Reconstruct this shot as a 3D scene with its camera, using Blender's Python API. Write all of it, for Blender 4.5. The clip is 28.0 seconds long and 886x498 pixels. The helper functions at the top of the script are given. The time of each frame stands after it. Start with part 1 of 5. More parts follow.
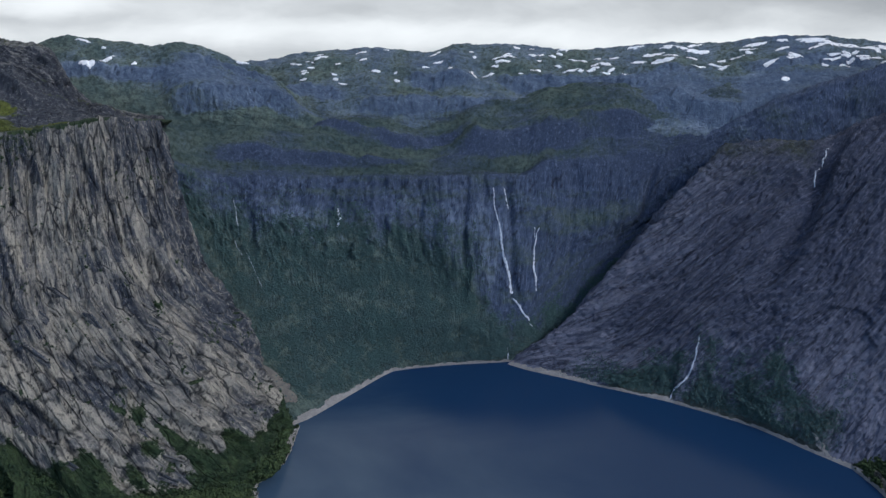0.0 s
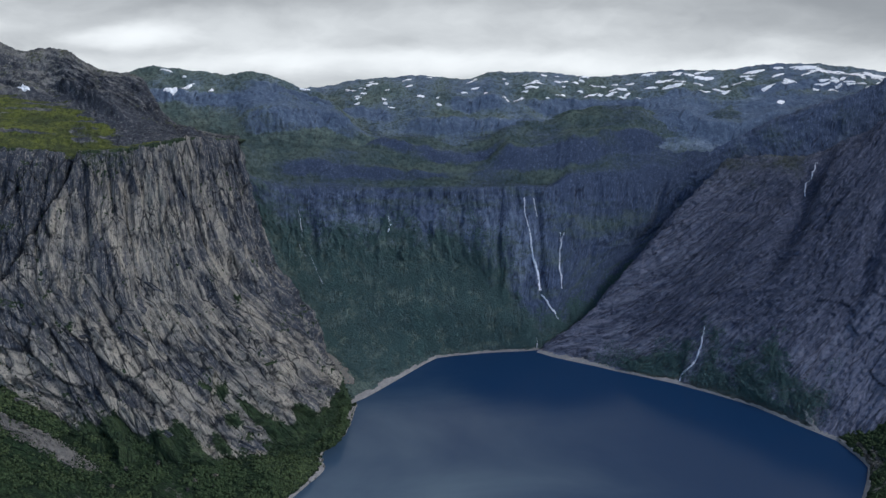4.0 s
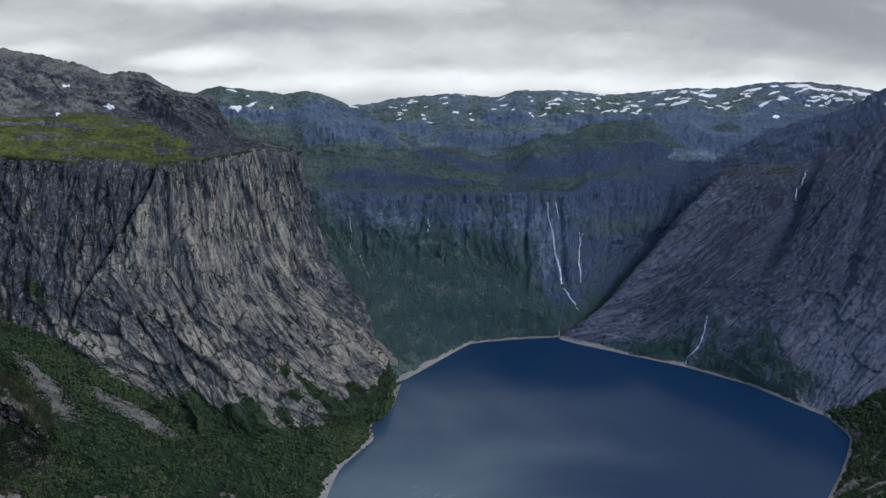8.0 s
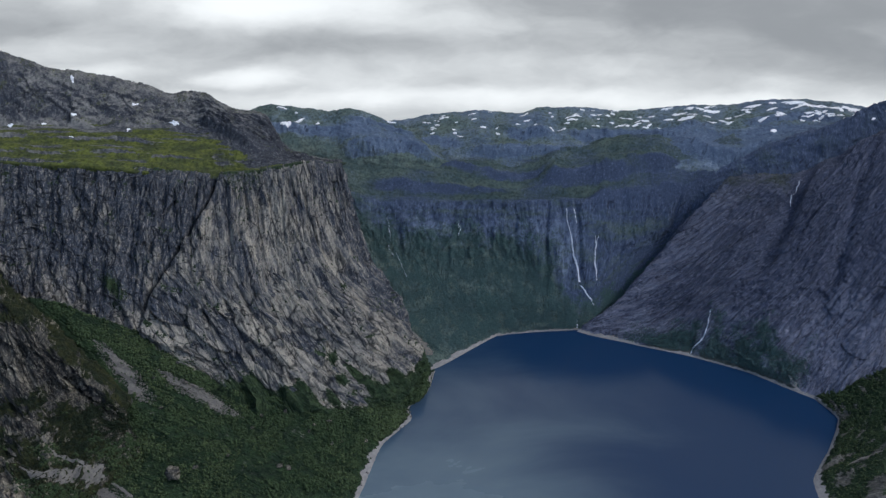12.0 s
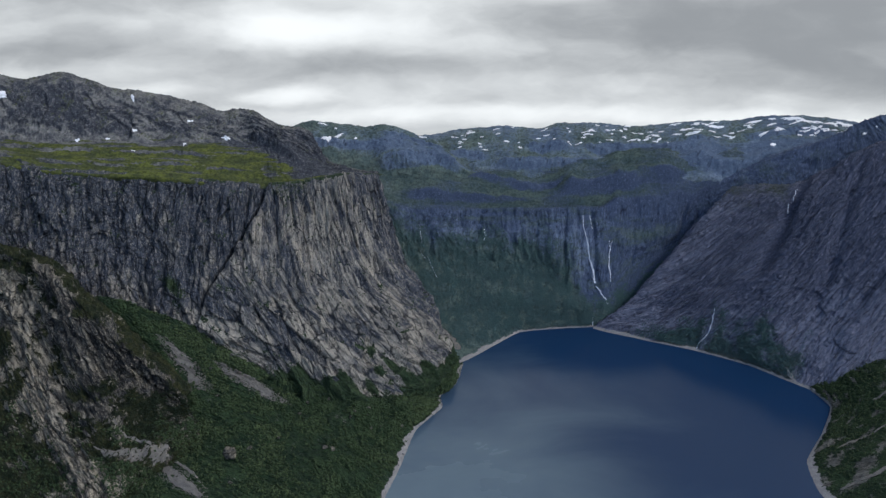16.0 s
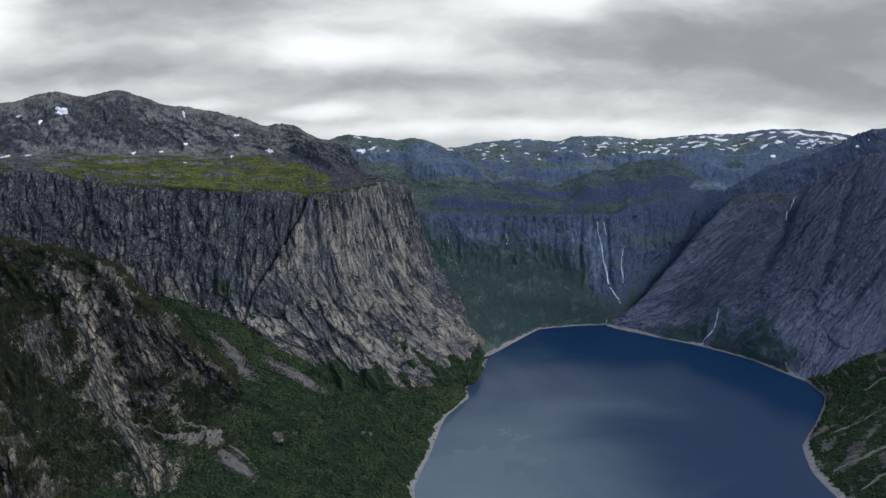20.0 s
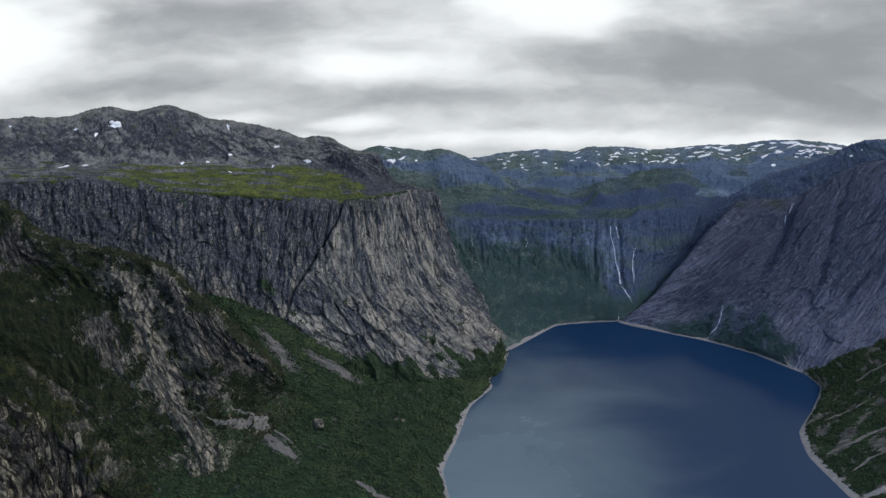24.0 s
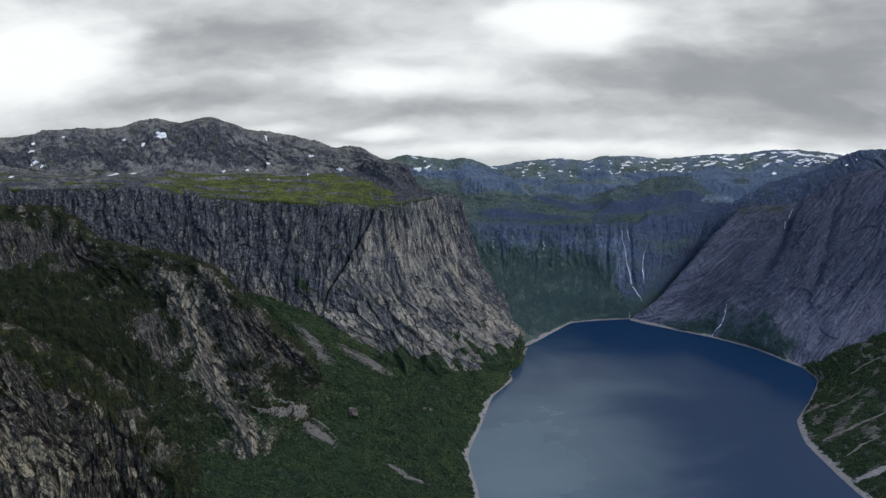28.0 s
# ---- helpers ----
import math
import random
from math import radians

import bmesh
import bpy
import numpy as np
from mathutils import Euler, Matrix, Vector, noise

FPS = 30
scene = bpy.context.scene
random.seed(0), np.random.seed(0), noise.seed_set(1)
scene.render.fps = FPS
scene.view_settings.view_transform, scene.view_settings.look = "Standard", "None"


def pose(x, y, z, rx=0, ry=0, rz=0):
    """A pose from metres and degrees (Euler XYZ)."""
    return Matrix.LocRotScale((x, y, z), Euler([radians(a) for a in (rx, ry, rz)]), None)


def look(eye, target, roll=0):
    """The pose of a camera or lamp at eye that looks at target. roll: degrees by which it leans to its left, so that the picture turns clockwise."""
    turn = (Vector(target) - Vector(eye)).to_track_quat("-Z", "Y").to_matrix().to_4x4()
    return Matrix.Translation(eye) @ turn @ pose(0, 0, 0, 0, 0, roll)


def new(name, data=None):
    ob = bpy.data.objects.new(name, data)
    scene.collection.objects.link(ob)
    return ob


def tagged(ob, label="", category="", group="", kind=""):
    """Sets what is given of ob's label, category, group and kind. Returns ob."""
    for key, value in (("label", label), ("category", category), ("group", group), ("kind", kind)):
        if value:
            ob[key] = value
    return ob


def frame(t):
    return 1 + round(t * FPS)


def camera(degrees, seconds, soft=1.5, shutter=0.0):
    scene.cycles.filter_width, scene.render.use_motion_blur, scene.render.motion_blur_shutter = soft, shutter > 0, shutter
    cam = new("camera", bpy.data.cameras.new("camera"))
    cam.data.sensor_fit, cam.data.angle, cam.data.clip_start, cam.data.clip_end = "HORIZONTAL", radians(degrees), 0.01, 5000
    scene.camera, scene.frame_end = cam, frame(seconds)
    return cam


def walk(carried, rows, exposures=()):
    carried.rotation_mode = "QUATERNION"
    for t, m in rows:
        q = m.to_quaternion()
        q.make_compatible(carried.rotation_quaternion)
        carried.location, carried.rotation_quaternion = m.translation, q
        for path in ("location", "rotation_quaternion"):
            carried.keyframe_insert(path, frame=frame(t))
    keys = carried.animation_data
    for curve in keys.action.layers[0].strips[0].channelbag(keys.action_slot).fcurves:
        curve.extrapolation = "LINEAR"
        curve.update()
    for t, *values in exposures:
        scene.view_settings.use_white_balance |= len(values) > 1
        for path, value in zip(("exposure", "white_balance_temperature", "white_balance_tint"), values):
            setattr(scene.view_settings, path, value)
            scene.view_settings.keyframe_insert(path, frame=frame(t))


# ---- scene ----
# ---- camera ----
cam = camera(35.49, 28.0, soft=1.4)
PATH = [
    (0.0, 49.99, 390.21, 646.32, 56.174, -1.446, -1.997), (1.0, 43.65, 359.19, 662.77, 56.446, -1.349, -1.867), (2.0, 38.01, 326.62, 680.21, 56.658, -1.229, -1.713),
    (3.0, 33.00, 293.07, 698.38, 56.824, -1.094, -1.541), (4.0, 28.51, 259.00, 717.04, 56.957, -0.952, -1.360), (5.0, 24.46, 224.80, 735.98, 57.066, -0.808, -1.172),
    (6.0, 20.75, 190.73, 755.04, 57.159, -0.666, -0.984), (7.0, 17.27, 157.01, 774.07, 57.243, -0.530, -0.797), (8.0, 13.94, 123.77, 792.99, 57.323, -0.402, -0.616),
    (9.0, 10.68, 91.08, 811.70, 57.402, -0.282, -0.441), (10.0, 7.42, 58.98, 830.17, 57.482, -0.173, -0.274), (11.0, 4.10, 27.44, 848.39, 57.564, -0.073, -0.116),
    (12.0, 0.69, -3.59, 866.35, 57.649, 0.018, 0.032), (13.0, -2.84, -34.20, 884.09, 57.736, 0.101, 0.171), (14.0, -6.49, -64.47, 901.66, 57.824, 0.178, 0.301),
    (15.0, -10.26, -94.51, 919.11, 57.912, 0.250, 0.423), (16.0, -14.14, -124.43, 936.52, 57.998, 0.319, 0.537), (17.0, -18.10, -154.33, 953.95, 58.080, 0.385, 0.645),
    (18.0, -22.12, -184.32, 971.47, 58.157, 0.451, 0.747), (19.0, -26.17, -214.45, 989.15, 58.227, 0.518, 0.845), (20.0, -30.22, -244.79, 1007.02, 58.289, 0.585, 0.938),
    (21.0, -34.26, -275.36, 1025.11, 58.344, 0.654, 1.029), (22.0, -38.29, -306.13, 1043.41, 58.390, 0.722, 1.117), (23.0, -42.32, -337.06, 1061.87, 58.430, 0.789, 1.204),
    (24.0, -46.39, -368.05, 1080.40, 58.465, 0.851, 1.287), (25.0, -50.57, -398.94, 1098.84, 58.499, 0.905, 1.369), (26.0, -54.99, -429.52, 1116.97, 58.537, 0.946, 1.446),
    (27.0, -59.79, -459.52, 1134.49, 58.585, 0.968, 1.518), (28.0, -65.20, -488.61, 1151.02, 58.650, 0.962, 1.583),
]
walk(cam, [(t, pose(x, y, z, rx, ry, rz)) for t, x, y, z, rx, ry, rz in PATH],
     exposures=[(0.0, 0.0, 5450, 10), (28.0, 0.0, 5600, 10)])

# ---- light: overcast day, a soft sun behind cloud ----
SUN_EL, SUN_AZ = 48.0, 114.0
world = bpy.data.worlds.new("overcast_sky")
scene.world = world
world.use_nodes = True
wt = world.node_tree
sky = wt.nodes.new("ShaderNodeTexSky")
sky.sky_type = "NISHITA"
sky.sun_disc = False
sky.sun_elevation = radians(SUN_EL)
sky.sun_rotation = radians(SUN_AZ)
sky.dust_density, sky.air_density = 2.0, 1.0
wt.links.new(sky.outputs["Color"], wt.nodes["Background"].inputs["Color"])
wt.nodes["Background"].inputs["Strength"].default_value = 0.165
sun_data = bpy.data.lights.new("sun", "SUN")
sun_data.energy, sun_data.angle, sun_data.color = 1.2, radians(10), (1.0, 0.95, 0.87)
sun = new("sun", sun_data)
az, el = radians(SUN_AZ), radians(SUN_EL)
sun_from = Vector((math.sin(az) * math.cos(el), math.cos(az) * math.cos(el), math.sin(el)))
sun.matrix_world = look(sun_from * 3000, (0, 0, 0))

# ---- landform arithmetic: the plan is drawn in units of S metres ----
S = 0.635
rng = np.random.default_rng(7)
PERM = np.tile(rng.permutation(256), 3)
GRAD = rng.normal(size=(256, 3))
GRAD /= np.linalg.norm(GRAD, axis=1)[:, None]


def pnoise(x, y, z):
    """Gradient noise at arrays of places, about -1 to 1."""
    x, y, z = (np.asarray(a, float) for a in np.broadcast_arrays(x, y, z))
    xi, yi, zi = (np.floor(a).astype(int) for a in (x, y, z))
    xf, yf, zf = x - xi, y - yi, z - zi
    xi, yi, zi = xi & 255, yi & 255, zi & 255
    fade = lambda a: a * a * a * (a * (a * 6 - 15) + 10)
    u, v, w = fade(xf), fade(yf), fade(zf)

    def corner(i, j, k):
        g = GRAD[PERM[PERM[PERM[xi + i] + yi + j] + zi + k]]
        return g[..., 0] * (xf - i) + g[..., 1] * (yf - j) + g[..., 2] * (zf - k)
    mix = lambda a, b, t: a + (b - a) * t
    low = mix(mix(corner(0, 0, 0), corner(1, 0, 0), u), mix(corner(0, 1, 0), corner(1, 1, 0), u), v)
    high = mix(mix(corner(0, 0, 1), corner(1, 0, 1), u), mix(corner(0, 1, 1), corner(1, 1, 1), u), v)
    return 1.6 * mix(low, high, w)


def fbm(x, y, z, octaves=4, gain=0.5):
    total, amp = 0.0, 1.0
    for k in range(octaves):
        total = total + amp * pnoise(x * 2 ** k + 17 * k, y * 2 ** k + 5 * k, z * 2 ** k)
        amp *= gain
    return total


def ridged(x, y, z, octaves=3, gain=0.5):
    total, amp = 0.0, 1.0
    for k in range(octaves):
        total = total + amp * (1 - 2 * np.abs(pnoise(x * 2 ** k + 31 * k, y * 2 ** k, z * 2 ** k + 9 * k)))
        amp *= gain
    return total


def smooth(a, lo, hi):
    t = np.clip((a - lo) / (hi - lo), 0, 1)
    return t * t * (3 - 2 * t)


def spline(points, at, tight=0.5):
    """Places at the parameters `at` (0 to k-1) along the first axis of points; tight 1 is straight lines."""
    k = len(points)
    i = np.clip(np.floor(at).astype(int), 0, k - 2)
    t = (at - i).reshape((-1,) + (1,) * (points.ndim - 1))
    p1, p2 = points[i], points[i + 1]
    p0 = np.where((i > 0).reshape(t.shape), points[np.maximum(i - 1, 0)], 2 * p1 - p2)
    p3 = np.where((i < k - 2).reshape(t.shape), points[np.minimum(i + 2, k - 1)], 2 * p2 - p1)
    curved = 0.5 * (2 * p1 + (p2 - p0) * t + (2 * p0 - 5 * p1 + 4 * p2 - p3) * t * t + (3 * p1 - p0 - 3 * p2 + p3) * t ** 3)
    return tight * (p1 + (p2 - p1) * t) + (1 - tight) * curved


def even(lengths, n):
    """n parameters spread evenly over segments of those lengths."""
    s = np.concatenate([[0], np.cumsum(lengths)])
    return np.interp(np.linspace(0, s[-1], n), s, np.arange(len(s)))


class Sheet:
    """A sheet of land spun between rows of guide points: places p, normals n, metres along (a) and up (b), net parameters (cu, rv)."""

    def __init__(self, rows, step, tight=0.5):
        net = np.array(rows, float)
        wide = np.linalg.norm(np.diff(net, axis=1), axis=2).mean(0)
        tall = np.linalg.norm(np.diff(net, axis=0), axis=2).mean(1)
        nu, nv = int(wide.sum() / step) + 2, int(tall.sum() / step) + 2
        self.cu, self.rv = even(wide, nu), even(tall, nv)
        across = spline(net.transpose(1, 0, 2), self.cu, tight)
        self.p = spline(across.transpose(1, 0, 2), self.rv, tight)
        self.a, self.b = np.meshgrid(np.linspace(0, wide.sum(), nu), np.linspace(0, tall.sum(), nv))
        self.tone, self.seam = np.zeros(self.a.shape), np.zeros(self.a.shape)
        self.normals()
        self.out, self.ub = self.n.copy(), None

    def normals(self):
        du, dv = np.gradient(self.p, axis=1), np.gradient(self.p, axis=0)
        n = np.cross(du, dv)
        n /= np.linalg.norm(n, axis=2)[..., None] + 1e-9
        if (n @ np.array([0, -0.6, 0.8])).mean() < 0:
            n = -n
        self.n = n

    def push(self, h):
        self.p = self.p + self.out * h[..., None]
        self.normals()

    def lift(self, h):
        self.p[..., 2] += h
        self.normals()

    def on(self, cu, rv, off=0.0):
        """Places at net parameters, raised off the land by off metres."""
        fu, fv = np.interp(cu, self.cu, np.arange(len(self.cu))), np.interp(rv, self.rv, np.arange(len(self.rv)))
        i, j = np.clip(np.floor(fu).astype(int), 0, len(self.cu) - 2), np.clip(np.floor(fv).astype(int), 0, len(self.rv) - 2)
        s, t = (fu - i)[..., None], (fv - j)[..., None]
        q = self.p + self.n * off
        return (q[j, i] * (1 - s) + q[j, i + 1] * s) * (1 - t) + (q[j + 1, i] * (1 - s) + q[j + 1, i + 1] * s) * t


# ---- guide rows of the landforms, in plan units ----
right_mountain = []
right_mountain.append([(234, 1922, -19), (223, 1889, -2), (308, 1854, -2), (406, 1818, -2), (491, 1776, -2), (568, 1717, -2), (625, 1685, 3), (764, 1687, 64), (974, 1675, 150)])
right_mountain.append([(286, 1938, 11), (291, 1907, 49), (349, 1875, 42), (444, 1851, 76), (516, 1810, 80), (598, 1780, 79), (668, 1742, 84), (792, 1722, 118), (993, 1716, 213)])
right_mountain.append([(359, 1976, 74), (365, 1945, 116), (421, 1915, 126), (502, 1897, 153), (562, 1862, 162), (636, 1841, 175), (715, 1811, 194), (829, 1788, 225), (1011, 1768, 296)])
right_mountain.append([(468, 2040, 177), (455, 1999, 208), (504, 1982, 217), (569, 1956, 228), (606, 1935, 254), (676, 1926, 279), (758, 1911, 303), (860, 1884, 341), (1042, 1857, 401)])
right_mountain.append([(499, 2081, 181), (481, 2027, 224), (530, 2016, 229), (592, 2001, 240), (643, 1993, 277), (709, 1986, 328), (790, 1986, 343), (883, 1951, 382), (1067, 1929, 446)])
right_mountain.append([(520, 2118, 153), (499, 2068, 195), (551, 2061, 203), (622, 2046, 213), (674, 2040, 252), (736, 2032, 296), (811, 2018, 318), (905, 1985, 356), (1098, 1979, 410)])
right_mountain.append([(566, 2189, 78), (539, 2145, 117), (601, 2139, 125), (675, 2126, 135), (730, 2123, 173), (792, 2117, 214), (867, 2105, 234), (965, 2077, 269), (1158, 2063, 331)])
right_slope = []
right_slope.append([(582, 1712, -2), (608, 1658, -2), (577, 1589, -2), (536, 1518, -2), (540, 1445, -2), (585, 1344, -2), (623, 1272, -2), (720, 1106, -2)])
right_slope.append([(597, 1710, 6), (635, 1657, 20), (638, 1587, 23), (626, 1516, 27), (651, 1440, 30), (701, 1343, 31), (749, 1246, 32), (848, 1097, 34)])
right_slope.append([(615, 1714, 13), (691, 1679, 63), (759, 1620, 87), (797, 1526, 92), (816, 1443, 74), (849, 1344, 76), (887, 1224, 79), (974, 1092, 83)])
right_slope.append([(627, 1717, 20), (754, 1721, 86), (855, 1641, 169), (936, 1542, 193), (973, 1445, 186), (981, 1310, 145), (1014, 1188, 151), (1076, 1032, 159)])
left_cliff = []
left_cliff.append([(-1376, 1753, 196), (-1125, 1775, 198), (-891, 1754, 181), (-736, 1771, 116), (-592, 1756, 109), (-453, 1668, 64), (-325, 1645, 27), (-205, 1632, -14), (-79, 1658, -12), (-38, 1747, -10), (-65, 1845, -87)])
left_cliff.append([(-1383, 1771, 221), (-1132, 1793, 222), (-898, 1772, 206), (-734, 1764, 157), (-592, 1750, 151), (-455, 1663, 107), (-328, 1640, 71), (-210, 1627, 30), (-76, 1676, 11), (-25, 1766, 16), (-65, 1861, -66)])
left_cliff.append([(-1384, 1805, 259), (-1133, 1827, 259), (-893, 1816, 250), (-734, 1807, 219), (-587, 1793, 206), (-452, 1731, 174), (-338, 1712, 150), (-239, 1715, 126), (-129, 1741, 107), (-67, 1823, 92), (-116, 1909, 10)])
left_cliff.append([(-1385, 1843, 301), (-1134, 1864, 302), (-889, 1860, 296), (-730, 1847, 275), (-582, 1838, 265), (-445, 1811, 238), (-349, 1795, 226), (-269, 1813, 214), (-195, 1838, 207), (-127, 1874, 185), (-167, 1972, 110)])
left_cliff.append([(-1386, 1884, 349), (-1135, 1901, 343), (-884, 1907, 344), (-724, 1890, 329), (-576, 1886, 322), (-436, 1880, 310), (-355, 1884, 300), (-286, 1902, 297), (-216, 1922, 299), (-162, 1941, 288), (-197, 2041, 219)])
left_cliff.append([(-1374, 1902, 343), (-1125, 1919, 337), (-876, 1925, 338), (-718, 1908, 323), (-571, 1904, 317), (-432, 1899, 304), (-352, 1903, 295), (-283, 1921, 291), (-214, 1940, 294), (-161, 1959, 282), (-195, 2056, 215)])
left_cliff.append([(-1352, 1933, 330), (-1107, 1949, 323), (-863, 1955, 324), (-706, 1938, 310), (-562, 1934, 303), (-425, 1929, 291), (-347, 1933, 282), (-279, 1950, 279), (-211, 1969, 281), (-157, 1987, 270), (-192, 2082, 204)])
left_plateau = []
left_plateau.append([(-1382, 1882, 339), (-1196, 1896, 334), (-1119, 1899, 334), (-953, 1902, 334), (-844, 1904, 335), (-793, 1898, 326), (-721, 1887, 320), (-631, 1884, 314), (-555, 1883, 312), (-467, 1880, 303), (-430, 1882, 299), (-386, 1884, 293), (-330, 1888, 287), (-283, 1902, 287), (-227, 1922, 289), (-164, 1941, 278), (-198, 1979, 225)])
left_plateau.append([(-1385, 1882, 350), (-1199, 1896, 344), (-1121, 1899, 344), (-955, 1903, 344), (-846, 1905, 345), (-795, 1898, 336), (-723, 1887, 330), (-633, 1884, 325), (-556, 1883, 323), (-468, 1880, 313), (-431, 1882, 309), (-387, 1884, 303), (-331, 1888, 297), (-284, 1902, 297), (-228, 1922, 299), (-164, 1941, 288), (-198, 1979, 235)])
left_plateau.append([(-1392, 1934, 340), (-1202, 1936, 342), (-1125, 1937, 343), (-959, 1937, 343), (-850, 1937, 344), (-799, 1933, 336), (-729, 1928, 328), (-640, 1924, 323), (-563, 1923, 321), (-474, 1920, 315), (-436, 1918, 314), (-391, 1918, 310), (-335, 1917, 305), (-287, 1932, 303), (-230, 1948, 298), (-166, 1960, 279), (-198, 1988, 234)])
left_plateau.append([(-1399, 2006, 322), (-1207, 2008, 325), (-1132, 2008, 325), (-968, 2009, 324), (-860, 2010, 327), (-810, 2009, 326), (-740, 2009, 326), (-652, 2009, 325), (-575, 2009, 325), (-487, 2009, 325), (-448, 2008, 324), (-404, 2006, 322), (-342, 1977, 321), (-282, 1972, 314), (-241, 1966, 289), (-168, 1979, 271), (-198, 1996, 232)])
left_plateau.append([(-1403, 2051, 340), (-1210, 2057, 351), (-1135, 2060, 355), (-972, 2062, 358), (-865, 2073, 373), (-814, 2067, 367), (-745, 2072, 374), (-656, 2064, 361), (-581, 2060, 354), (-492, 2051, 342), (-453, 2048, 334), (-409, 2046, 334), (-338, 2005, 337), (-286, 1999, 331), (-247, 1986, 286), (-169, 1987, 268), (-199, 2004, 230)])
left_plateau.append([(-1405, 2092, 346), (-1212, 2104, 366), (-1138, 2111, 379), (-975, 2115, 384), (-869, 2127, 402), (-818, 2120, 391), (-750, 2128, 405), (-662, 2112, 380), (-586, 2105, 370), (-497, 2097, 356), (-459, 2090, 345), (-415, 2091, 347), (-346, 2030, 343), (-293, 2022, 340), (-253, 2004, 283), (-170, 1994, 265), (-200, 2012, 228)])
left_plateau.append([(-1418, 2176, 275), (-1221, 2189, 296), (-1149, 2197, 309), (-989, 2202, 315), (-886, 2214, 337), (-836, 2207, 324), (-768, 2216, 339), (-681, 2200, 313), (-606, 2194, 304), (-518, 2186, 291), (-479, 2179, 280), (-435, 2180, 282), (-369, 2130, 279), (-313, 2113, 266), (-271, 2092, 222), (-176, 2054, 212), (-210, 2075, 166)])
forest_slope = []
forest_slope.append([(-100, 1026, -2), (-97, 1153, -2), (-116, 1284, -2), (-140, 1399, -2), (-112, 1504, -2), (-90, 1597, -2), (-48, 1657, -2), (-52, 1688, -2), (-25, 1728, -2), (-13, 1782, -2)])
forest_slope.append([(-313, 1061, 28), (-284, 1214, 29), (-249, 1387, 34), (-230, 1470, 38), (-196, 1541, 27), (-149, 1597, 28), (-90, 1627, 28), (-72, 1675, 9), (-38, 1695, 18), (-25, 1773, 2)])
forest_slope.append([(-536, 1086, 47), (-479, 1251, 49), (-421, 1454, 51), (-386, 1532, 67), (-338, 1598, 62), (-283, 1628, 55), (-191, 1632, 35), (-87, 1668, 8), (-56, 1692, 15), (-43, 1769, 5)])
forest_slope.append([(-698, 1137, 49), (-633, 1308, 51), (-590, 1493, 56), (-555, 1597, 82), (-495, 1633, 138), (-420, 1637, 117), (-312, 1629, 76), (-103, 1644, 18), (-72, 1684, 16), (-57, 1751, 19)])
forest_slope.append([(-772, 1201, 32), (-717, 1359, 41), (-689, 1559, 59), (-682, 1713, 81), (-625, 1714, 188), (-487, 1693, 152), (-326, 1709, 69), (-120, 1716, 26), (-96, 1738, 33), (-72, 1771, 39)])
near_hill = []
near_hill.append([(-1352, 1310, 5), (-1179, 1403, 0), (-1023, 1455, -4), (-901, 1449, -4), (-769, 1334, -16), (-602, 1300, -7), (-538, 1319, 15), (-479, 1408, 22), (-429, 1459, 11)])
near_hill.append([(-1353, 1356, 81), (-1179, 1448, 73), (-1024, 1500, 68), (-901, 1493, 68), (-769, 1380, 59), (-602, 1346, 68), (-538, 1364, 87), (-479, 1451, 91), (-429, 1502, 79)])
near_hill.append([(-1359, 1478, 170), (-1184, 1579, 158), (-1035, 1612, 151), (-922, 1607, 141), (-800, 1549, 110), (-657, 1480, 93), (-568, 1439, 102), (-505, 1496, 101), (-443, 1518, 89)])
near_hill.append([(-1369, 1645, 260), (-1190, 1707, 248), (-1044, 1722, 238), (-945, 1741, 206), (-819, 1703, 168), (-707, 1637, 159), (-604, 1553, 150), (-522, 1561, 127), (-452, 1538, 96)])
near_hill.append([(-1382, 1825, 331), (-1195, 1829, 330), (-1056, 1834, 323), (-960, 1759, 289), (-824, 1753, 259), (-717, 1703, 259), (-622, 1631, 222), (-533, 1573, 170), (-457, 1545, 104)])
near_hill.append([(-1354, 1874, 298), (-1173, 1878, 298), (-1037, 1883, 291), (-942, 1812, 257), (-811, 1805, 228), (-707, 1758, 229), (-616, 1686, 193), (-528, 1630, 142), (-454, 1603, 77)])
near_hill.append([(-1303, 1906, 201), (-1129, 1910, 201), (-998, 1914, 195), (-906, 1847, 161), (-779, 1840, 133), (-678, 1796, 135), (-592, 1726, 99), (-508, 1671, 51), (-436, 1645, -13)])
near_outcrop = []
near_outcrop.append([(-1322, 1042, 79), (-1156, 1052, 72), (-1087, 1027, 63), (-1007, 1005, 52), (-950, 963, 44), (-894, 921, 36), (-838, 876, 31), (-772, 816, 27)])
near_outcrop.append([(-1342, 1294, 158), (-1166, 1301, 146), (-1080, 1277, 128), (-973, 1262, 100), (-889, 1237, 75), (-842, 1174, 58), (-791, 1091, 47), (-732, 995, 39)])
near_outcrop.append([(-1358, 1485, 208), (-1174, 1455, 191), (-1082, 1428, 174), (-963, 1390, 139), (-885, 1363, 92), (-817, 1304, 64), (-737, 1201, 46), (-658, 1096, 40)])
near_outcrop.append([(-1351, 1567, 242), (-1170, 1547, 222), (-1080, 1511, 205), (-958, 1478, 161), (-869, 1444, 114), (-789, 1368, 81), (-696, 1260, 65), (-603, 1141, 56)])
near_outcrop.append([(-1341, 1608, 234), (-1160, 1590, 218), (-1064, 1556, 201), (-944, 1522, 157), (-848, 1487, 107), (-774, 1411, 72), (-674, 1309, 61), (-571, 1184, 35)])
